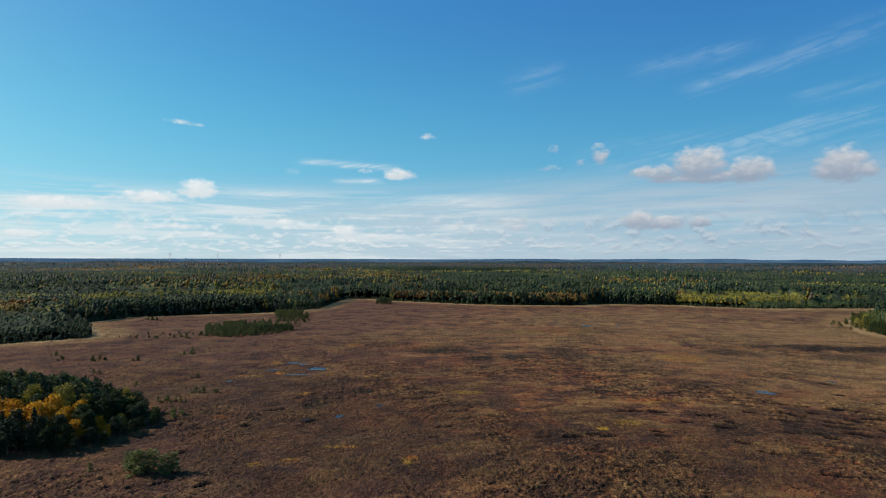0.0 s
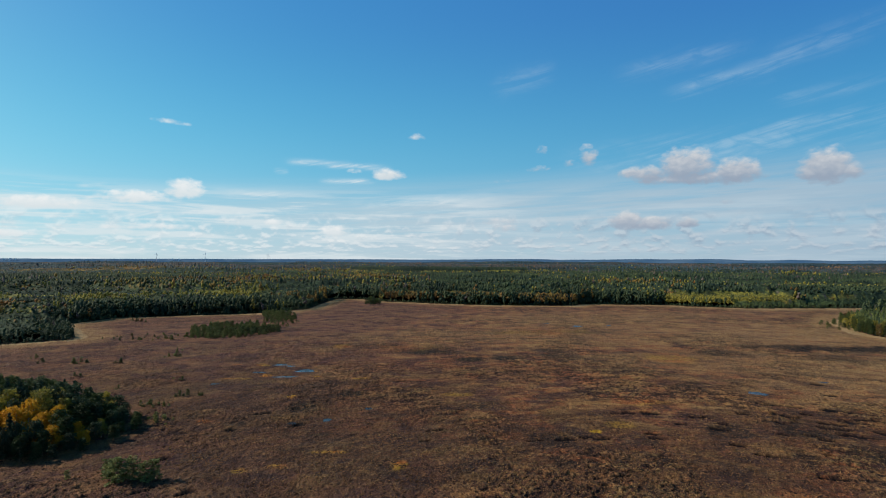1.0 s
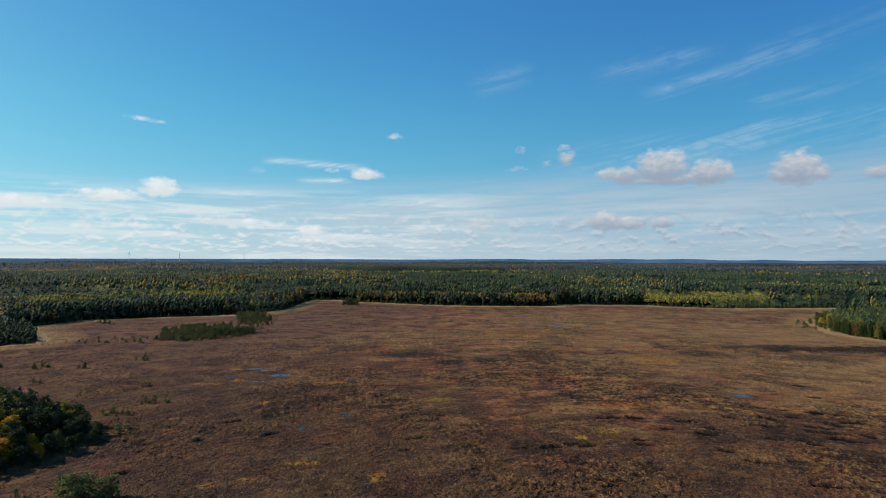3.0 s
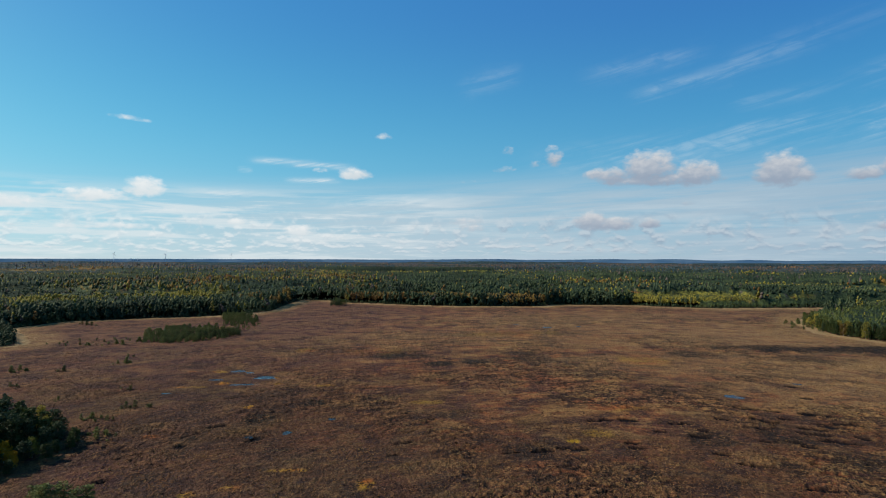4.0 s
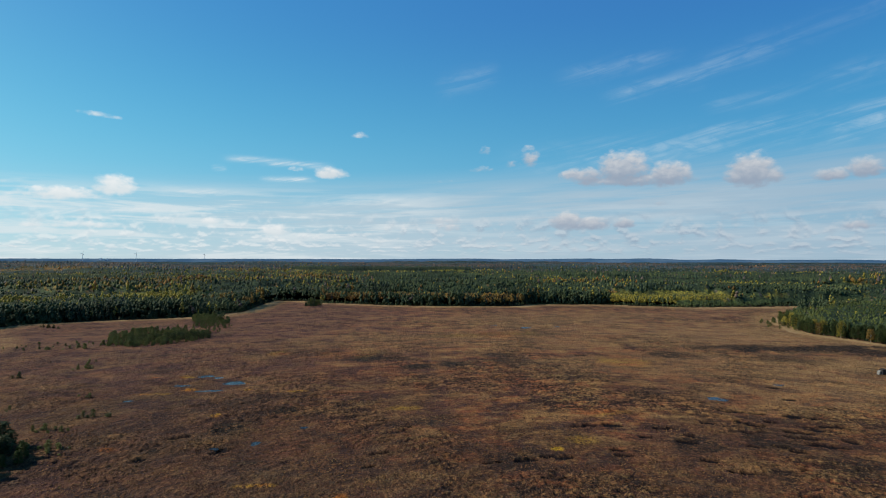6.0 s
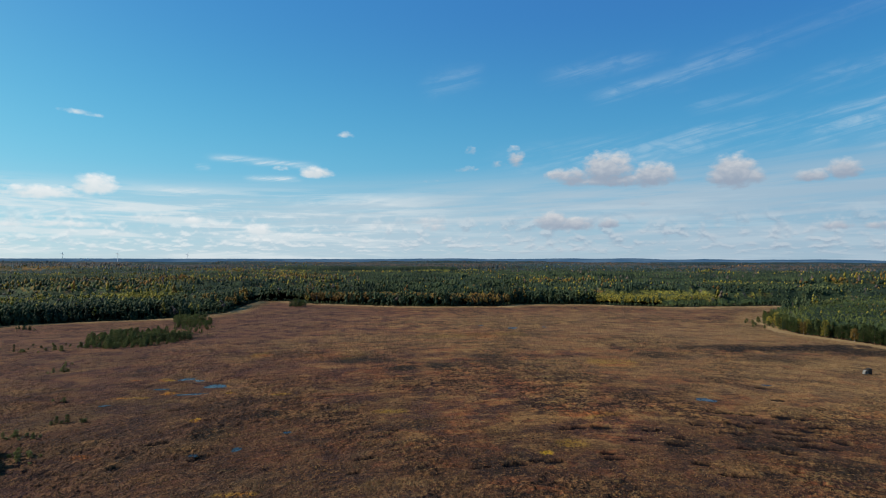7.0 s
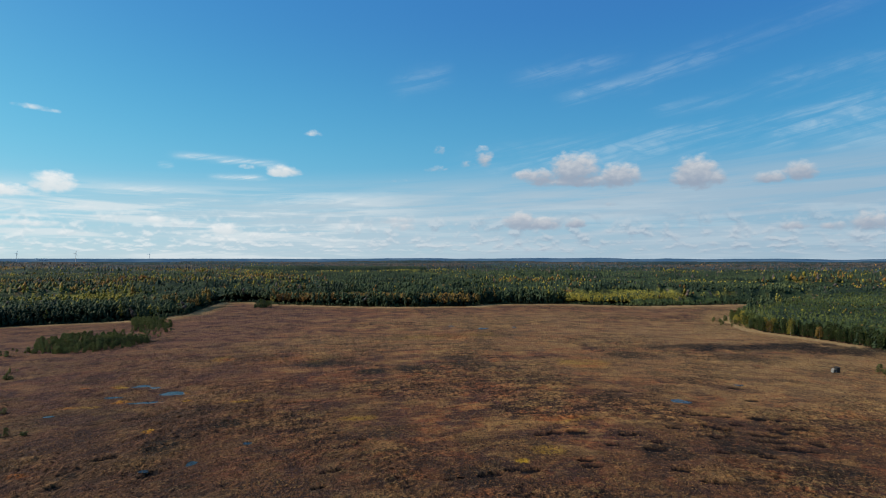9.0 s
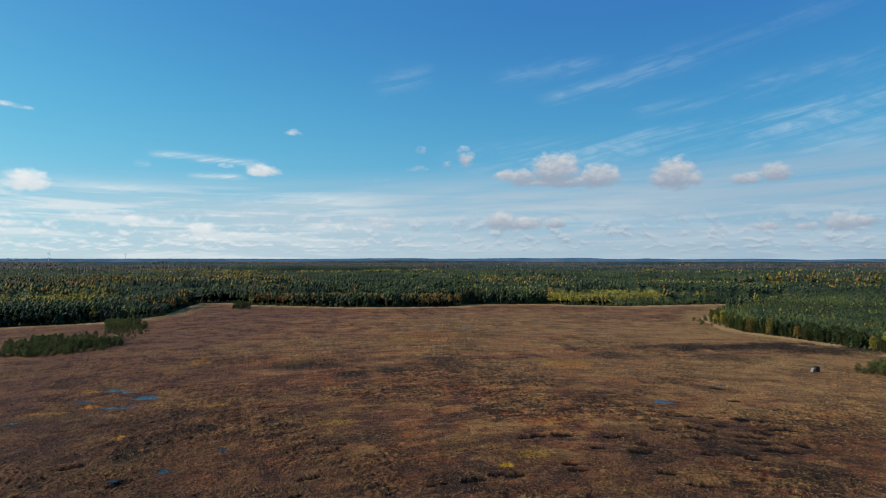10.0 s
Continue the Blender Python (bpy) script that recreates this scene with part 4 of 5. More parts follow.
    sombre = inside(np.array([(0, 575), (85, 572), (190, 700), (190, 1110), (-5, 1140)], float), x, y) & (kind > 2) & (kind < 7) & (some < 0.85)
    kind = np.where(sombre, np.where(some < 0.4, 0, 1), kind)
    shrubby = (y < 512) & (x > 255) & (x < 430) & (y > 470)
    kind, tall = np.where(shrubby & (some < 0.9), 2, kind), np.where(shrubby, rng.uniform(2.0, 4.5, len(x)), tall)
    return kind, tall


def build_woods(stage, x, y, templates, grow=1.0):
    keep = ~(inside(BOG_EDGE, x, y))
    thin = fbm(x / 17.0 + 91, y / 17.0 + 37, 2)                        # small gaps in the canopy
    keep &= rng.random(len(x)) < 0.55 + 0.45 * smooth(thin, 0.34, 0.52)
    keep &= ~inside(GLADE, x, y)
    x, y = x[keep], y[keep]
    edge = edge_distance(BOG_EDGE, x, y)
    kind, tall = species(x, y, edge)
    tall = np.clip(tall, 2.0, 24.0)
    wide = np.clip(tall * np.exp(rng.normal(-0.22, 0.26, len(x))), 3.5, 12.0) * grow
    pos = np.stack([x, y, terrain(x, y) - 0.1], -1)
    for k, name in enumerate(KINDS):
        idx = np.flatnonzero(kind == k)
        if len(idx):
            v, f = scatter(templates[name], pos[idx], tall[idx], wide[idx])
            title = "%s_woods" % name
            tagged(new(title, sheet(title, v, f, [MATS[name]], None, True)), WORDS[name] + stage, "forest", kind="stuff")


def build_undergrowth():
    """Low bushes and young conifers that close the foot of the forest's edge."""
    x, y = jitter_grid(-40, 53, 180, 640, 2.1)
    edge = edge_distance(BOG_EDGE, x, y)
    keep = ~inside(BOG_EDGE, x, y) & (edge < 8) & (y > 190) & (rng.random(len(x)) < 0.85)
    x, y = x[keep], y[keep]
    tall = rng.uniform(1.2, 3.4, len(x))
    v, f = scatter([woods_crown(2, 0.36, 0.15, 0.2, 0.8) for _ in range(6)], np.stack([x, y, terrain(x, y) - 0.2], -1), tall, tall * 1.1)
    tagged(new("undergrowth", sheet("undergrowth", v, f, [PINE], None, True)), "low dark bushes and young pines along the forest edge", "bushes", kind="stuff")


def woods_pointed(tiers, sides, rad, z0):
    """A young or pointed crown: uneven tiers that start some way up."""
    return join([skirt(z, min(1.02, z + 1.25 * (1 - z0) / tiers), rad * (1.10 - z) ** 0.55, sides) for z in np.linspace(z0, 0.80, tiers)])


def template_set(tiers, sides, clumps, r, long, count=6):
    return dict(spruce=[woods_cone(6, 0.112) if tiers > 3 else woods_cone(2, 0.17) if tiers > 1 else woods_spruce(tiers, sides) for _ in range(count)],
                pine=[woods_crown(clumps, r, 0.56, 0.15, long) for _ in range(count)] + [woods_pointed(max(1, tiers - 1), sides, 0.22, 0.45) for _ in range(count // 4)],
                young=[woods_pointed(max(1, tiers - 1), sides, 0.22, 0.35) for _ in range(count // 2)] + [woods_crown(clumps, r * 1.1, 0.45, 0.12, long * 1.15) for _ in range(count // 2)],
                lime=[woods_crown(max(clumps, 1), r * (1.05 if clumps else 1.35), 0.46, 0.15, long) for _ in range(count)],
                gold=[woods_crown(max(clumps, 1), r * (1.10 if clumps else 1.35), 0.44, 0.16, long) for _ in range(count)],
                rust=[woods_crown(max(clumps, 1), r * (1.15 if clumps else 1.35), 0.44, 0.16, long) for _ in range(count)],
                bare=[woods_crown(clumps, r * 1.10, 0.44, 0.16, long) for _ in range(count)],
                blue=[woods_crown(min(clumps, 1), r * 1.10, 0.44, 0.16, long) for _ in range(count)])


def build_canopy():
    """The closed canopy between the single crowns, from just behind the forest's edge to the ridges."""
    a, r = np.meshgrid(np.radians(np.arange(-41, 54, 0.15)), 200 * 1.0105 ** np.arange(285))
    x, y = (r * np.sin(a)), (r * np.cos(a))
    rows, cols = x.shape
    x = x + rng.uniform(-0.8, 0.8, x.shape) * np.clip(r / 400, 1, 3)
    fx, fy = x.ravel(), y.ravel()
    edge = edge_distance(BOG_EDGE, fx, fy)
    kind, tall = species(fx, fy, edge)
    even = np.pad(tall.reshape(rows, cols), 1, mode="edge")
    tall = sum(even[a:a + rows, b:b + cols] for a in range(3) for b in range(3)).ravel() / 9
    deep = ~inside(BOG_EDGE, fx, fy) & (edge > 9) & ~inside(GLADE, fx, fy)
    tall = np.clip(tall, 1.5, 24.0) * (0.84 + 0.07 * smooth(np.hypot(fx, fy), 900, 1900)) + 0.45 * rng.normal(size=len(fx))
    z = terrain(fx, fy) + np.where(edge < 16, 0.7, 1.0) * tall
    i = np.arange(rows - 1)[:, None] * cols + np.arange(cols - 1)[None, :]
    f = np.stack([i, i + cols, i + cols + 1, i + 1], -1).reshape(-1, 4)
    f = f[deep[f].all(1)]
    # colour by kind; the far kind's blue is painted haze
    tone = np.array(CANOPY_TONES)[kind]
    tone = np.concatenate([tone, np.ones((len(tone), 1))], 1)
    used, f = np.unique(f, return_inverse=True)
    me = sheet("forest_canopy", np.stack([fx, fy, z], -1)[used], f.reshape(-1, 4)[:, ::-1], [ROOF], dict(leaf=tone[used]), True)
    tagged(new("forest_canopy", me), "closed dark green canopy of the mixed autumn forest, haze and crown shade painted in", "forest", kind="stuff")


def build_all_woods():
    build_canopy()
    build_undergrowth()
    x, y = jitter_grid(-40, 53, 180, 600, 2.5)
    build_woods(", along its edge", x, y, template_set(4, 5, 4, 0.120, 0.95))
    x, y = jitter_grid(-40, 53, 600, 920, 3.45)
    build_woods(", behind its edge", x, y, template_set(2, 5, 2, 0.145, 0.95), 0.95)
    x, y = jitter_grid(-40, 53, 920, 1700, 4.5)
    build_woods(", further back", x, y, template_set(1, 5, 0, 0.15, 0.9), 0.85)
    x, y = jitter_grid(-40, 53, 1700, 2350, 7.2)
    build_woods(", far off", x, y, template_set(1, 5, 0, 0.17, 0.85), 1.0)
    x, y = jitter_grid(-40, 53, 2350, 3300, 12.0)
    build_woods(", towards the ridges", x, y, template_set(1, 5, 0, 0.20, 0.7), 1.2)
    x, y = jitter_grid(53, 320, 180, 1500, 27.0)
    build_woods(", beyond the near rim of the bog", x, y, template_set(2, 5, 1, 0.17, 1.6), 2.2)


build_all_woods()


# ---- single trees: trunk with limbs, and a crown of many small clumps ----
def leaf_clumps(centres, size, droop=0.0):
    """Small leaf clumps, turned at random, at the given centres."""
    n = len(centres)
    a = rng.normal(size=(n, 3))
    a /= np.linalg.norm(a, axis=1)[:, None]
    b = np.cross(a, rng.normal(size=(n, 3)))
    b /= np.linalg.norm(b, axis=1)[:, None]
    s = size * rng.uniform(0.6, 1.4, (n, 1))
    p = [centres - a * s * 0.5 - b * s * 0.4, centres - a * s * 0.4 + b * s * 0.5, centres + a * s * 0.75]
    p[2][:, 2] -= droop * s[:, 0]
    return np.stack(p, 1).reshape(-1, 3), np.arange(3 * n).reshape(-1, 3)


def limb(p0, p1, r0, r1, sides=4):
    p0, p1 = np.asarray(p0, float), np.asarray(p1, float)
    w = p1 - p0
    w /= np.linalg.norm(w)
    u = np.cross(w, (0.3, 0.8, 0.5))
    u /= np.linalg.norm(u)
    q = np.cross(w, u)
    th = np.arange(sides) * 2 * math.pi / sides
    ring = np.cos(th)[:, None] * u + np.sin(th)[:, None] * q
    f = []
    for i in range(sides):
        j = (i + 1) % sides
        f += [(i, j, sides + j), (i, sides + j, sides + i)]
    return np.concatenate([p0 + ring * r0, p1 + ring * r1]), np.array(f)


def spruce_meshes(h, dense):
    tr = [stem(h * 0.97, 0.016 * h, 0.002 * h, 7)]
    cr = []
    levels = int(h * 1.7 * dense) + 4
    for z in np.linspace(0.08, 0.97, levels):
        reach = 0.25 * h * (1.02 - z) ** 0.85
        n = max(4, int(5 + 6 * (1 - z)))
        for th in np.arange(n) * 6.283 / n + rng.uniform(0, 6):
            out = reach * rng.uniform(0.65, 1.15)
            way = np.array([math.cos(th), math.sin(th), -0.28])
            k = max(3, int(out / 0.26))
            pts = np.array([0, 0, z * h]) + way * (np.linspace(0.25, 1, k)[:, None] * out)
            cr.append(leaf_clumps(pts + rng.normal(size=pts.shape) * 0.07, 0.50, 0.35))
        th = rng.uniform(0, 6.28)
        tr.append(limb((0, 0, z * h), (0.8 * reach * math.cos(th), 0.8 * reach * math.sin(th), z * h - 0.15 * reach), 0.004 * h, 0.001 * h))
    cr.append(leaf_clumps(np.array([[0, 0, h * s] for s in np.linspace(0.93, 1.0, 4)]), 0.3))
    return join(tr), join(cr)


def puffs(h, tr, cr, count, z0, z1, spread, puff, leaf, per, low=0.22):
    """Limbs that end in clumps of leaves."""
    for k in range(count):
        t = (k + rng.uniform(0, 1)) / count
        z = h * (z0 + (z1 - z0) * t)
        w = spread * h * math.sin(math.pi * (low + (0.88 - low) * t)) * rng.uniform(0.35, 1.05)
        th = k * 2.4 + rng.uniform(-0.6, 0.6)
        c = np.array([w * math.cos(th), w * math.sin(th), z])
        tr.append(limb((0, 0, z - 0.45 * w), c, 0.006 * h, 0.002 * h))
        d = rng.normal(size=(per, 3))
        d /= np.linalg.norm(d, axis=1)[:, None]
        d *= puff * h * rng.uniform(0.45, 1.05, (per, 1))
        d[:, 2] *= 0.7
        cr.append(leaf_clumps(c + d, leaf))


def pine_meshes(h, dense):
    tr, cr = [stem(h * 0.93, 0.017 * h, 0.004 * h, 7)], []
    puffs(h, tr, cr, int(24 * dense), 0.16, 0.98, 0.16, 0.10, 0.038 * h, 60)
    return join(tr), join(cr)


def bog_pine_meshes(h, dense):
    tr, cr = [stem(h * 0.93, 0.022 * h, 0.006 * h, 6, 0.06 * h)], []
    puffs(h, tr, cr, int(20 * dense), 0.05, 0.98, 0.21, 0.10, 0.054 * h, 34, 0.45)
    return join(tr), join(cr)


def dwarf_pine_meshes(h, dense):
    tr, cr = [], []
    for th in (0.3, 2.2, 4.4):
        tr.append(limb((0, 0, -0.05 * h), (0.22 * h * math.cos(th), 0.22 * h * math.sin(th), 0.8 * h), 0.02 * h, 0.006 * h, 5))
    puffs(h, tr, cr, int(20 * dense), 0.03, 0.94, 0.36, 0.19, 0.085 * h, 36, 0.42)
    return join(tr), join(cr)


def birch_meshes(h, dense):
    tr, cr = [stem(h * 0.9, 0.014 * h, 0.003 * h, 7)], []
    puffs(h, tr, cr, int(28 * dense), 0.14, 0.97, 0.26, 0.14, 0.046 * h, 52)
    return join(tr), join(cr)


PROTOS = {}


def tree_proto(kind, name, make, h, dense, leaves, wood, label, group):
    """The first tree of a kind: a base Empty with its trunk and crown."""
    trunk, crown = make(h, dense)
    PROTOS.setdefault(kind, []).append((name, sheet("trunk", *trunk, [wood]), sheet("crown", *crown, [leaves]), h, label, group))


FIRST = {}


def plant(kind, x, y, h, group, label=None):
    options = PROTOS[kind]
    pick = int(rng.integers(len(options)))
    name, trunk, crown, h0, words, _ = options[pick]
    z = float(ground_height(np.array([x]), np.array([y]))[0]) - 0.05
    s = h / h0
    m = pose(x, y, z, 0, 0, float(rng.uniform(0, 360)))
    if (kind, pick) not in FIRST:
        ob = new(name)
        part("trunk", trunk, ob)
        part("crown", crown, ob)
        FIRST[kind, pick] = ob
        ob.matrix_basis = m
    else:
        ob = copy_thing(FIRST[kind, pick], m)
    w = s * float(rng.uniform(0.9, 1.15)) * (1.2 if kind == "bog_pine" else 1.0)
    ob.scale = (w, w, s)
    return tagged(ob, label or words, "tree", group)


for k in range(4):
    tree_proto("spruce", "spruce_tree", spruce_meshes, 9.0, 1.0, SPRUCE, PINE_BARK, "dark green spruce with drooping branches in a thicket", "")
    tree_proto("pine", "pine_tree", pine_meshes, 9.0, 1.0, YOUNG if k % 2 else PINE, PINE_BARK, "green pine with a rounded crown in a thicket", "")
    tree_proto("birch", "birch_tree", birch_meshes, 9.0, 1.0, GOLD, BIRCH_BARK, "golden autumn birch with a pale trunk", "")
    tree_proto("bog_pine", "bog_pine", bog_pine_meshes, 4.0, 1.0, BOG_PINE, PINE_BARK, "stunted grey-green pine standing in the bog", "")
for _ in range(5):
    tree_proto("dwarf_pine", "dwarf_pine", dwarf_pine_meshes, 2.6, rng.uniform(0.75, 1.1), BOG_PINE, PINE_BARK, "low bushy grey-green pine on the bog island", "")
tree_proto("amber_birch", "birch_tree", birch_meshes, 7.0, 0.7, AMBER, BIRCH_BARK, "small amber birch at the grove's sunny edge", "")
tree_proto("aspen", "aspen_tree", birch_meshes, 15.0, 1.0, RUST, BIRCH_BARK, "round rusty orange aspen rising above the canopy", "")
for _ in range(2):
    tree_proto("lime_birch", "birch_tree", birch_meshes, 8.0, 0.8, LIME, BIRCH_BARK, "yellow-green birch turning colour among conifers", "")
    tree_proto("young_pine", "young_pine", pine_meshes, 7.0, 0.9, YOUNG, PINE_BARK, "bright green young pine at the edge of a grove", "")


def spread(poly, step, tries=6000):
    """Places inside an outline, no two closer than the step."""
    lo, hi = poly.min(0), poly.max(0)
    p = rng.uniform(lo, hi, (tries, 2))
    p = p[inside(poly, p[:, 0], p[:, 1])]
    kept = []
    for q in p:
        if all((q[0] - k[0]) ** 2 + (q[1] - k[1]) ** 2 > step ** 2 for k in kept):
            kept.append(q)
    return kept


def build_clump():
    """The thicket on its dry knoll: dark conifers round a heart of golden birches."""
    for x, y in spread(CLUMP, 2.8):
        d = float(edge_distance(CLUMP, np.array([x]), np.array([y]))[0])
        tip = smooth(x, -88, -70)
        h = (7.0 + 2.6 * smooth(d, 0, 9) + rng.uniform(-1.2, 1.2)) * (1 - 0.56 * tip)
        gold = abs((x + 94) / 22) ** 2 + abs((y - 131.5) / 5.0) ** 2 < 1 and rng.random() < 0.86
        front = y < 127.0 and x > -120
        if front:
            h *= 0.88
        if gold:
            plant("birch", x, y, h * 0.84, "trees of the thicket")
        elif rng.random() < 0.08 and not front:
            plant("lime_birch", x, y, h, "trees of the thicket")
        elif rng.random() < 0.66 + tip:
            ob = plant("pine", x, y, h, "trees of the thicket")
            ob.scale = (ob.scale[0] * (1.2 + 0.6 * tip), ob.scale[1] * (1.2 + 0.6 * tip), ob.scale[2])
        else:
            plant("spruce", x, y, h * 1.08, "trees of the thicket")


def build_islands():
    for x, y in spread(ISLAND, 2.45):
        plant("dwarf_pine", x, y, rng.uniform(1.1, 3.1) * (1.3 if rng.random() < 0.15 else 1.0), "pines of the bog island")
    for x, y in spread(SPIT, 3.6):
        plant("dwarf_pine" if rng.random() < 0.6 else "bog_pine", x, y, rng.uniform(1.6, 3.6) + 1.6 * smooth(y, 390, 420), "pines of the wooded spit", "grey-green bog pine on a wooded spit")
    for x, y in spread(NECK, 4.2):
        plant("dwarf_pine", x, y, rng.uniform(0.9, 2.0), "low pines of the neck", "low grey-green bog pine between island and spit")
    for x, y in spread(MARGIN, 5.5):
        plant("dwarf_pine", x, y, rng.uniform(0.6, 1.4), "low pines by the island", "knee-high grey-green pine in the sedge by the island")
    # lone trees and pairs out on the open bog
    for x, y, h in ((-59.5, 113.3, 3.2), (-56.0, 110.4, 4.6), (-54.2, 111.6, 4.3), (-51.6, 110.8, 3.7), (-50.2, 111.6, 4.0), (-57.6, 111.4, 3.6), (-66, 112, 1.8), (-71.5, 178.6, 2.6), (-73.6, 178.0, 2.2), (-79.3, 166.4, 1.8),
                    (-76.8, 166.9, 2.2), (-72.4, 165.1, 1.8), (-67.5, 149.5, 2.2), (-66.5, 147.6, 1.7), (-68.5, 152.0, 2.4), (-65.6, 150.4, 1.5), (-186.8, 383.1, 3.4), (-183.0, 381.0, 3.0), (-190.0, 384.0, 2.6), (-147.7, 231.4, 2.6), (-136.0, 231.6, 3.4),
                    (-134.0, 233.0, 2.8), (-127.9, 297.3, 3.2), (-132.0, 300.0, 2.6), (-104.5, 248.4, 3.0), (-107.0, 246.6, 2.2), (-117.7, 230.5, 2.8), (-157.0, 242.0, 2.4),
                    (-143.0, 296.0, 2.4), (-126.0, 311.0, 3.0), (-82.0, 200.0, 1.8), (-96.0, 187.0, 1.6), (-110.0, 262.0, 2.0), (-120.0, 205.0, 1.9)):
        ob = plant("bog_pine", x, y, h * (0.78 if y > 130 else 1.0), "lone pines of the open bog")
        ob.scale = (ob.scale[0] * 1.3, ob.scale[1] * 1.3, ob.scale[2])
        for _ in range(2 if y > 150 else 0):
            ob = plant("bog_pine", x + rng.normal(0, 1.9), y + rng.normal(0, 1.2), h * rng.uniform(0.28, 0.45), "lone pines of the open bog", "low spreading grey-green bog pine")
            ob.scale = (ob.scale[0] * 2.2, ob.scale[1] * 2.2, ob.scale[2])
    # dark pines standing free before the far forest edge
    for k in range(16):
        a, r = 2.4 * k, 7.6 * math.sqrt((k + 0.5) / 16)
        plant("pine" if k % 3 else "spruce", -53.5 + r * math.cos(a), 535.0 + 0.8 * r * math.sin(a), 8.6 - 0.65 * r + rng.uniform(-0.5, 0.5), "pines before the far forest", "dark free-standing conifer before the far forest edge")


def build_aspens():
    """Three round rusty aspens that stand out above the far canopy."""
    for x, y, h in ((-277.0, 905.0, 16.0), (-264.0, 903.0, 15.5), (-249.0, 904.0, 17.0)):
        ob = plant("aspen", x, y, h, "aspens above the canopy")
        ob.scale = (ob.scale[0] * 1.35, ob.scale[1] * 1.35, ob.scale[2])


def build_grove():
    line = [(252, 369), (244, 345), (232, 318), (236, 300), (238, 283), (240, 268), (236, 250), (237, 236), (242, 205)]
    for (x0, y0), (x1, y1) in zip(line, line[1:]):
        n = max(2, int(math.hypot(x1 - x0, y1 - y0) / 2.9))
        for k in range(n):
            t = (k + rng.uniform(0, 1)) / n
            for row in (0.5, 4.5):
                roll = rng.random()
                kind = "young_pine" if roll < 0.72 else ("lime_birch" if roll < 0.84 else ("amber_birch" if roll < 0.90 else "pine"))
                plant(kind, x0 + (x1 - x0) * t + row + rng.uniform(-1.2, 1.2), y0 + (y1 - y0) * t + rng.uniform(-1, 1), rng.uniform(4.6, 7.2) + 0.3 * row, "trees along the grove's edge")
    for x, y, h in ((188.5, 203.0, 3.6), (191, 200.5, 4.6), (194, 199, 5.4), (191, 195.5, 4.2), (197, 196, 6.0), (200, 200, 5.6), (199.5, 193, 5.8), (204, 197, 6.4), (196, 203, 4.6), (208, 199, 6.6), (206, 192, 6.0), (187, 199, 2.6), (203, 203, 5.4),
                    (252, 372, 3.4), (248, 366, 3.6), (246, 358, 3.2), (243, 350, 3.4), (240, 342, 2.6), (233, 340, 2.2), (236, 331, 2.8), (239, 366, 2.0),
                    (241, 362, 2.8), (238, 357, 2.4), (235, 351, 2.6), (230, 346, 1.8), (244, 372, 3.0)):
        ob = plant("bog_pine", x, y, h * 0.9, "low pines at the grove's tip")
        ob.scale = (ob.scale[0] * 1.5, ob.scale[1] * 1.5, ob.scale[2])


build_clump()
build_islands()
build_grove()
build_aspens()


# ---- heather and sedge of the open bog ----
def dome(sides=6):
    th = np.arange(sides) * 6.283 / sides
    rr = rng.uniform(0.7, 1.2, sides)
    ring = np.stack([rr * np.cos(th), rr * np.sin(th), -0.15 + 0 * th], -1)
    f = [(i, (i + 1) % sides, sides) for i in range(sides)]
    return np.concatenate([ring, [(rng.uniform(-0.3, 0.3), rng.uniform(-0.3, 0.3), 1.0)]]), np.array(f)


def blades(n=6):
    vs, fs = [], []
    for k in range(n):
        th = rng.uniform(0, 6.28)
        c = np.array([math.cos(th), math.sin(th), 0])
        s = np.array([-math.sin(th), math.cos(th), 0]) * 0.28
        b = c * rng.uniform(0, 0.35) + np.array([0, 0, -0.1])
        vs += [b - s, b + s, b + c * rng.uniform(0.3, 0.9) + np.array([0, 0, rng.uniform(0.7, 1.1)])]
        fs.append((3 * k, 3 * k + 1, 3 * k + 2))
    return np.array(vs), np.array(fs)


def build_tufts():
    for title, mat, label, n, shape, wide, tall, seed in (
            ("heather", HEATHER, "brown heather and dwarf shrubs on hummocks", 46000, [dome(5) for _ in range(6)], (0.14, 0.40), (0.08, 0.22), 0),
            ("sedge", TUSSOCK, "dry tan sedge tussocks of the bog", 40000, [blades(5) for _ in range(6)], (0.18, 0.42), (0.12, 0.32), 9)):
        a = np.radians(rng.uniform(-42, 53, n))
        r = 88 * (330 / 88) ** rng.random(n)
        x, y = r * np.sin(a), r * np.cos(a) + 8
        patch = fbm(x / 9.0 + seed, y / 6.0 + seed, 3) + 0.25 * rng.random(n)
        keep = inside(BOG_EDGE, x, y) & (pool_depth(x, y) < 0.01) & (hollows(x, y) < 0.25) & (patch > 0.56) & ((rng.random(n) < 0.30 + seed * 0.06) | (ellipses(HEATHS_AND_SHADOW, x, y) > 0.15)) & (rng.random(n) > 0.4 * smooth(r, 150, 280))
        x, y = x[keep], y[keep]
        pos = np.stack([x, y, ground_height(x, y)], -1)
        v, f = scatter(shape, pos, rng.uniform(*tall, len(x)), rng.uniform(*wide, len(x)))
        tagged(new(title, sheet(title, v, f, [mat])), label, "plants", kind="stuff")


build_tufts()


# ---- cabin on the bog ----
def box_mesh(name, sx, sy, sz, mat, bevel=0.0):
    bm = bmesh.new()
    bmesh.ops.create_cube(bm, size=1)
    bmesh.ops.scale(bm, vec=(sx, sy, sz), verts=bm.verts)
    if bevel:
        bmesh.ops.bevel(bm, geom=bm.edges[:], offset=bevel, segments=1, affect="EDGES")
    return bm_mesh(name, bm, mat)


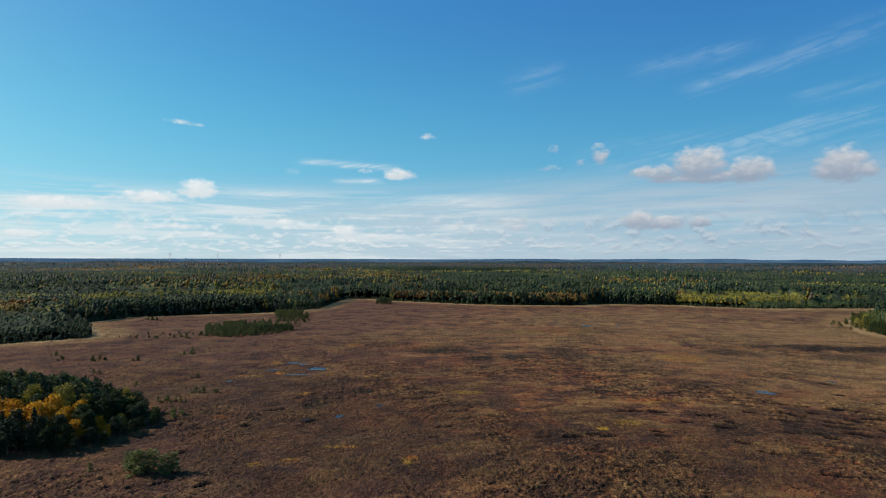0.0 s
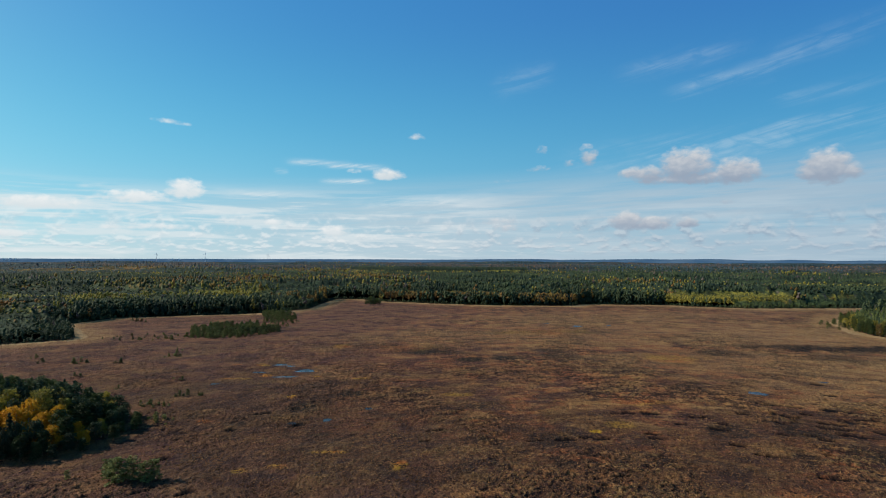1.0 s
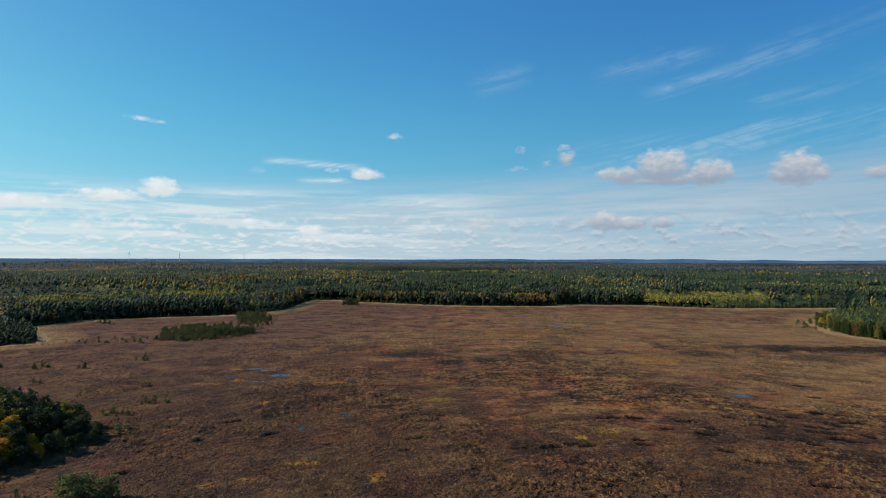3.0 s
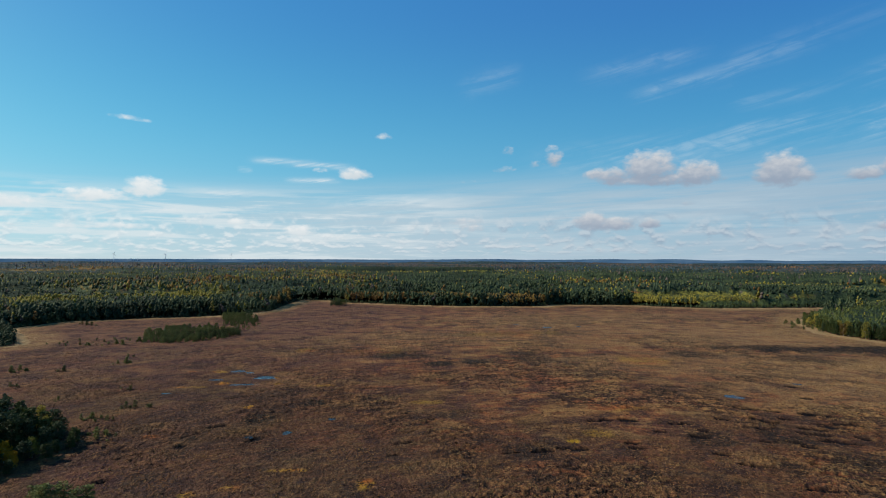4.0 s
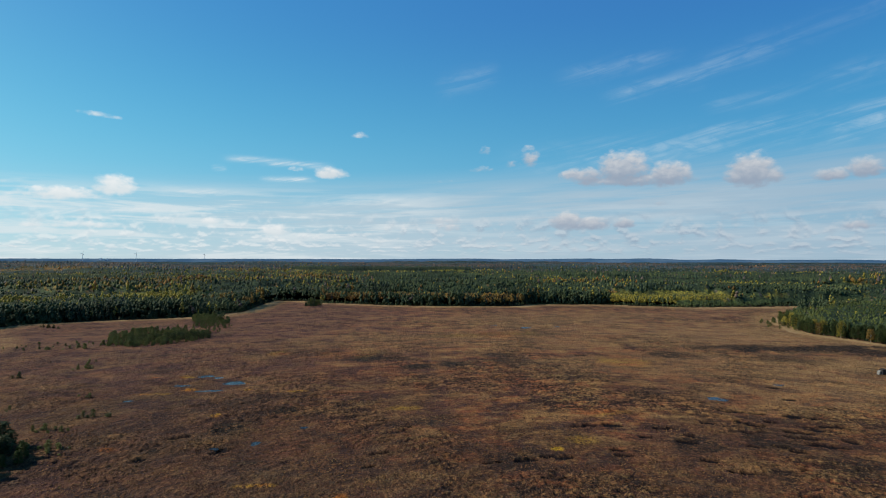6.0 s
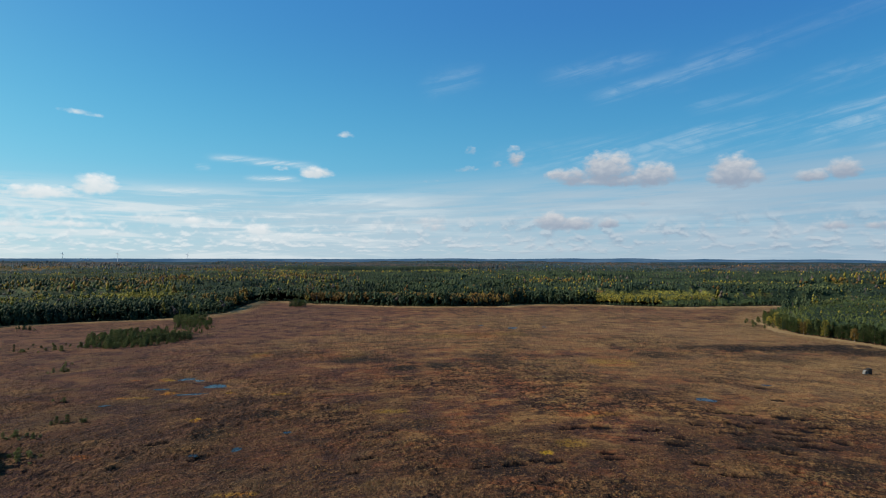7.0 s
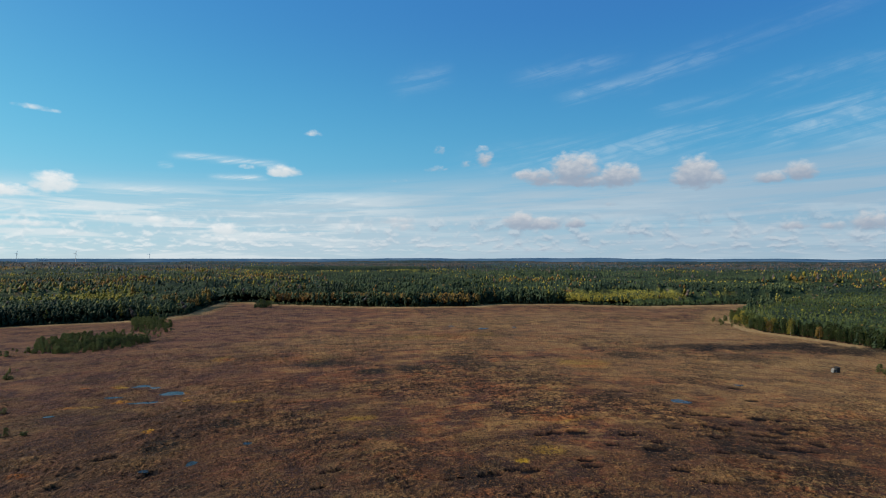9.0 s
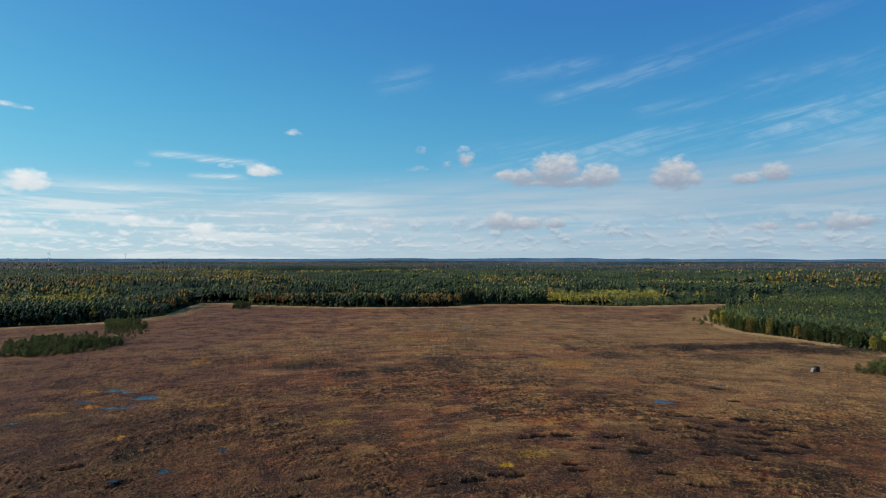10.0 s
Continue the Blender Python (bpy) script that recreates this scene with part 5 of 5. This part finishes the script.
def build_cabin():
    """A small hide: a dark tarred hut with a pale weathered lean-to on its sunny side."""
    hut = new("bird_hide")
    hut.matrix_basis = pose(174.4, 206.2, float(ground_height(np.array([174.4]), np.array([206.2]))[0]) - 0.05, 0, 0, -8)
    hut.scale = (0.68, 0.68, 0.84)
    wall = part("wall", box_mesh("wall", 1.9, 1.9, 2.3, TARRED, 0.04), hut, "dark tarred board walls", (0, 0, 1.0))
    roof = part("roof", box_mesh("roof", 2.3, 2.3, 0.14, TARRED, 0.03), hut, "", (0, 0, 2.24))
    roof.rotation_euler = (radians(5), 0, 0)
    part("door", box_mesh("door", 0.8, 0.06, 1.8, WEATHERED, 0.01), hut, "", (0.1, 0.97, 0.9))
    part("viewing_slot", box_mesh("viewing_slot", 1.2, 0.06, 0.25, TARRED, 0.01), hut, "", (0, -0.975, 1.5))
    # the lean-to: an arched pale sheet on posts
    n, pts = 9, []
    for k in range(n):
        a = math.pi * k / (n - 1)
        for y in (-1.0, 1.0):
            for r in (1.0, 0.78):
                pts.append((-1.85 + 0.9 * r * math.cos(a), y, 1.75 * r * math.sin(a)))
    f = []
    for k in range(n - 1):
        i, j = 4 * k, 4 * k + 4
        f += [(i, i + 2, j + 2, j), (i + 1, j + 1, j + 3, i + 3), (i, j, j + 1, i + 1), (i + 2, i + 3, j + 3, j + 2)]
    part("arched_cover", sheet("arched_cover", np.array(pts), f, [WEATHERED]), hut, "pale grey weathered arched cover")
    for x, y in ((-2.66, -0.9), (-2.66, 0.9), (-1.04, -0.9), (-1.04, 0.9)):
        part("post", box_mesh("post", 0.09, 0.09, 0.9, WEATHERED, 0.01), hut, "", (x, y, 0.35))
    tagged(hut, "small dark hut with a pale arched lean-to on the bog", "hut")


build_cabin()


# ---- wind turbines and a mast on the horizon ----
def tube(name, h, r0, r1, mat, sides=10):
    v, f = stem(h, r0, r1, sides)
    return sheet(name, v, f, [mat])


def blade_mesh(length):
    v, f = [], []
    for k, (s, w, d) in enumerate(((0, 0.5, 0.5), (0.2, 1.1, 0.35), (0.6, 0.7, 0.2), (1.0, 0.2, 0.06))):
        v += [(-w, -d, s * length), (w, -d, s * length), (w, d, s * length), (-w, d, s * length)]
    for k in range(3):
        for i in range(4):
            f.append((4 * k + i, 4 * k + (i + 1) % 4, 4 * k + 4 + (i + 1) % 4, 4 * k + 4 + i))
    f += [(0, 3, 2, 1), (12, 13, 14, 15)]
    return sheet("blade", np.array(v, float), f, [MAST_WHITE])


def build_turbines():
    blade = blade_mesh(17.0)
    first = None
    for az, dist, turn in ((-24.68, 4500, 10), (-20.75, 4480, 50), (-15.35, 4900, 95)):
        x, y = dist * math.sin(radians(az)), dist * math.cos(radians(az))
        m = pose(x, y, 22, 0, 0, -az)
        if first is None:
            first = new("wind_turbine")
            part("tower", tube("tower", 50, 1.5, 0.9, MAST_WHITE), first)
            part("nacelle", box_mesh("nacelle", 2.2, 6.0, 2.4, MAST_WHITE, 0.4), first, "", (0, 0.6, 51))
            hub = part("hub", tube("hub", 2.2, 1.2, 0.6, MAST_WHITE), first, "", (0, -2.6, 51))
            hub.rotation_euler = (radians(90), 0, 0)
            for k in range(3):
                b = part("blade", blade, first, "", (0, -3.6, 51))
                b.rotation_euler = (0, radians(120 * k + 20), 0)
            first.matrix_basis = m
            ob = first
        else:
            ob = copy_thing(first, m)
        tagged(ob, "white three-bladed wind turbine far off on the horizon", "wind turbine", "wind turbines on the horizon")


build_turbines()


def build_mast():
    """A slim lattice mast that rises out of the forest."""
    mast = new("radio_mast")
    for k in range(3):
        a = 2.0944 * k
        leg = part("leg", tube("leg", 21, 0.10, 0.07, WEATHERED, 5), mast, "", (0.7 * math.cos(a), 0.7 * math.sin(a), 0))
        leg.rotation_euler = (0.02 * math.sin(a), -0.02 * math.cos(a), 0)
    for k in range(9):
        part("brace", box_mesh("brace", 1.3 - 0.09 * k, 0.08, 0.08, WEATHERED), mast, "", (0, 0, 2.0 + 2.2 * k)).rotation_euler = (0, 0.5 * (-1) ** k, 2.1 * k)
    part("antenna", tube("antenna", 3.5, 0.09, 0.05, WEATHERED, 5), mast, "", (0, 0, 20.5))
    mast.matrix_basis = pose(-276, 1066, float(terrain(np.array([-276.0]), np.array([1066.0]))[0]))
    tagged(mast, "slim grey lattice mast rising out of the forest", "mast")


build_mast()


# ---- town at the horizon ----
def build_town():
    """Pale blocks of a town, no more than specks on the skyline."""
    for az, wide, tall in ((-35.4, 16, 4), (-35.0, 9, 6), (-34.7, 14, 4), (-23.4, 9, 6), (-23.15, 16, 4), (-22.9, 8, 5)):
        x, y = 4620 * math.sin(radians(az)), 4620 * math.cos(radians(az))
        block = new("far_building")
        part("wall", box_mesh("wall", wide, 14, tall + 10, MAST_WHITE, 0.2), block, "", (0, 0, (tall + 10) / 2))
        part("roof", box_mesh("roof", wide + 0.8, 14.8, 0.8, WEATHERED, 0.1), block, "flat grey roof", (0, 0, tall + 10.4))
        block.matrix_basis = pose(x, y, 25.5, 0, 0, -az)
        tagged(block, "pale block of a far town on the horizon", "building", "town on the horizon")


build_town()
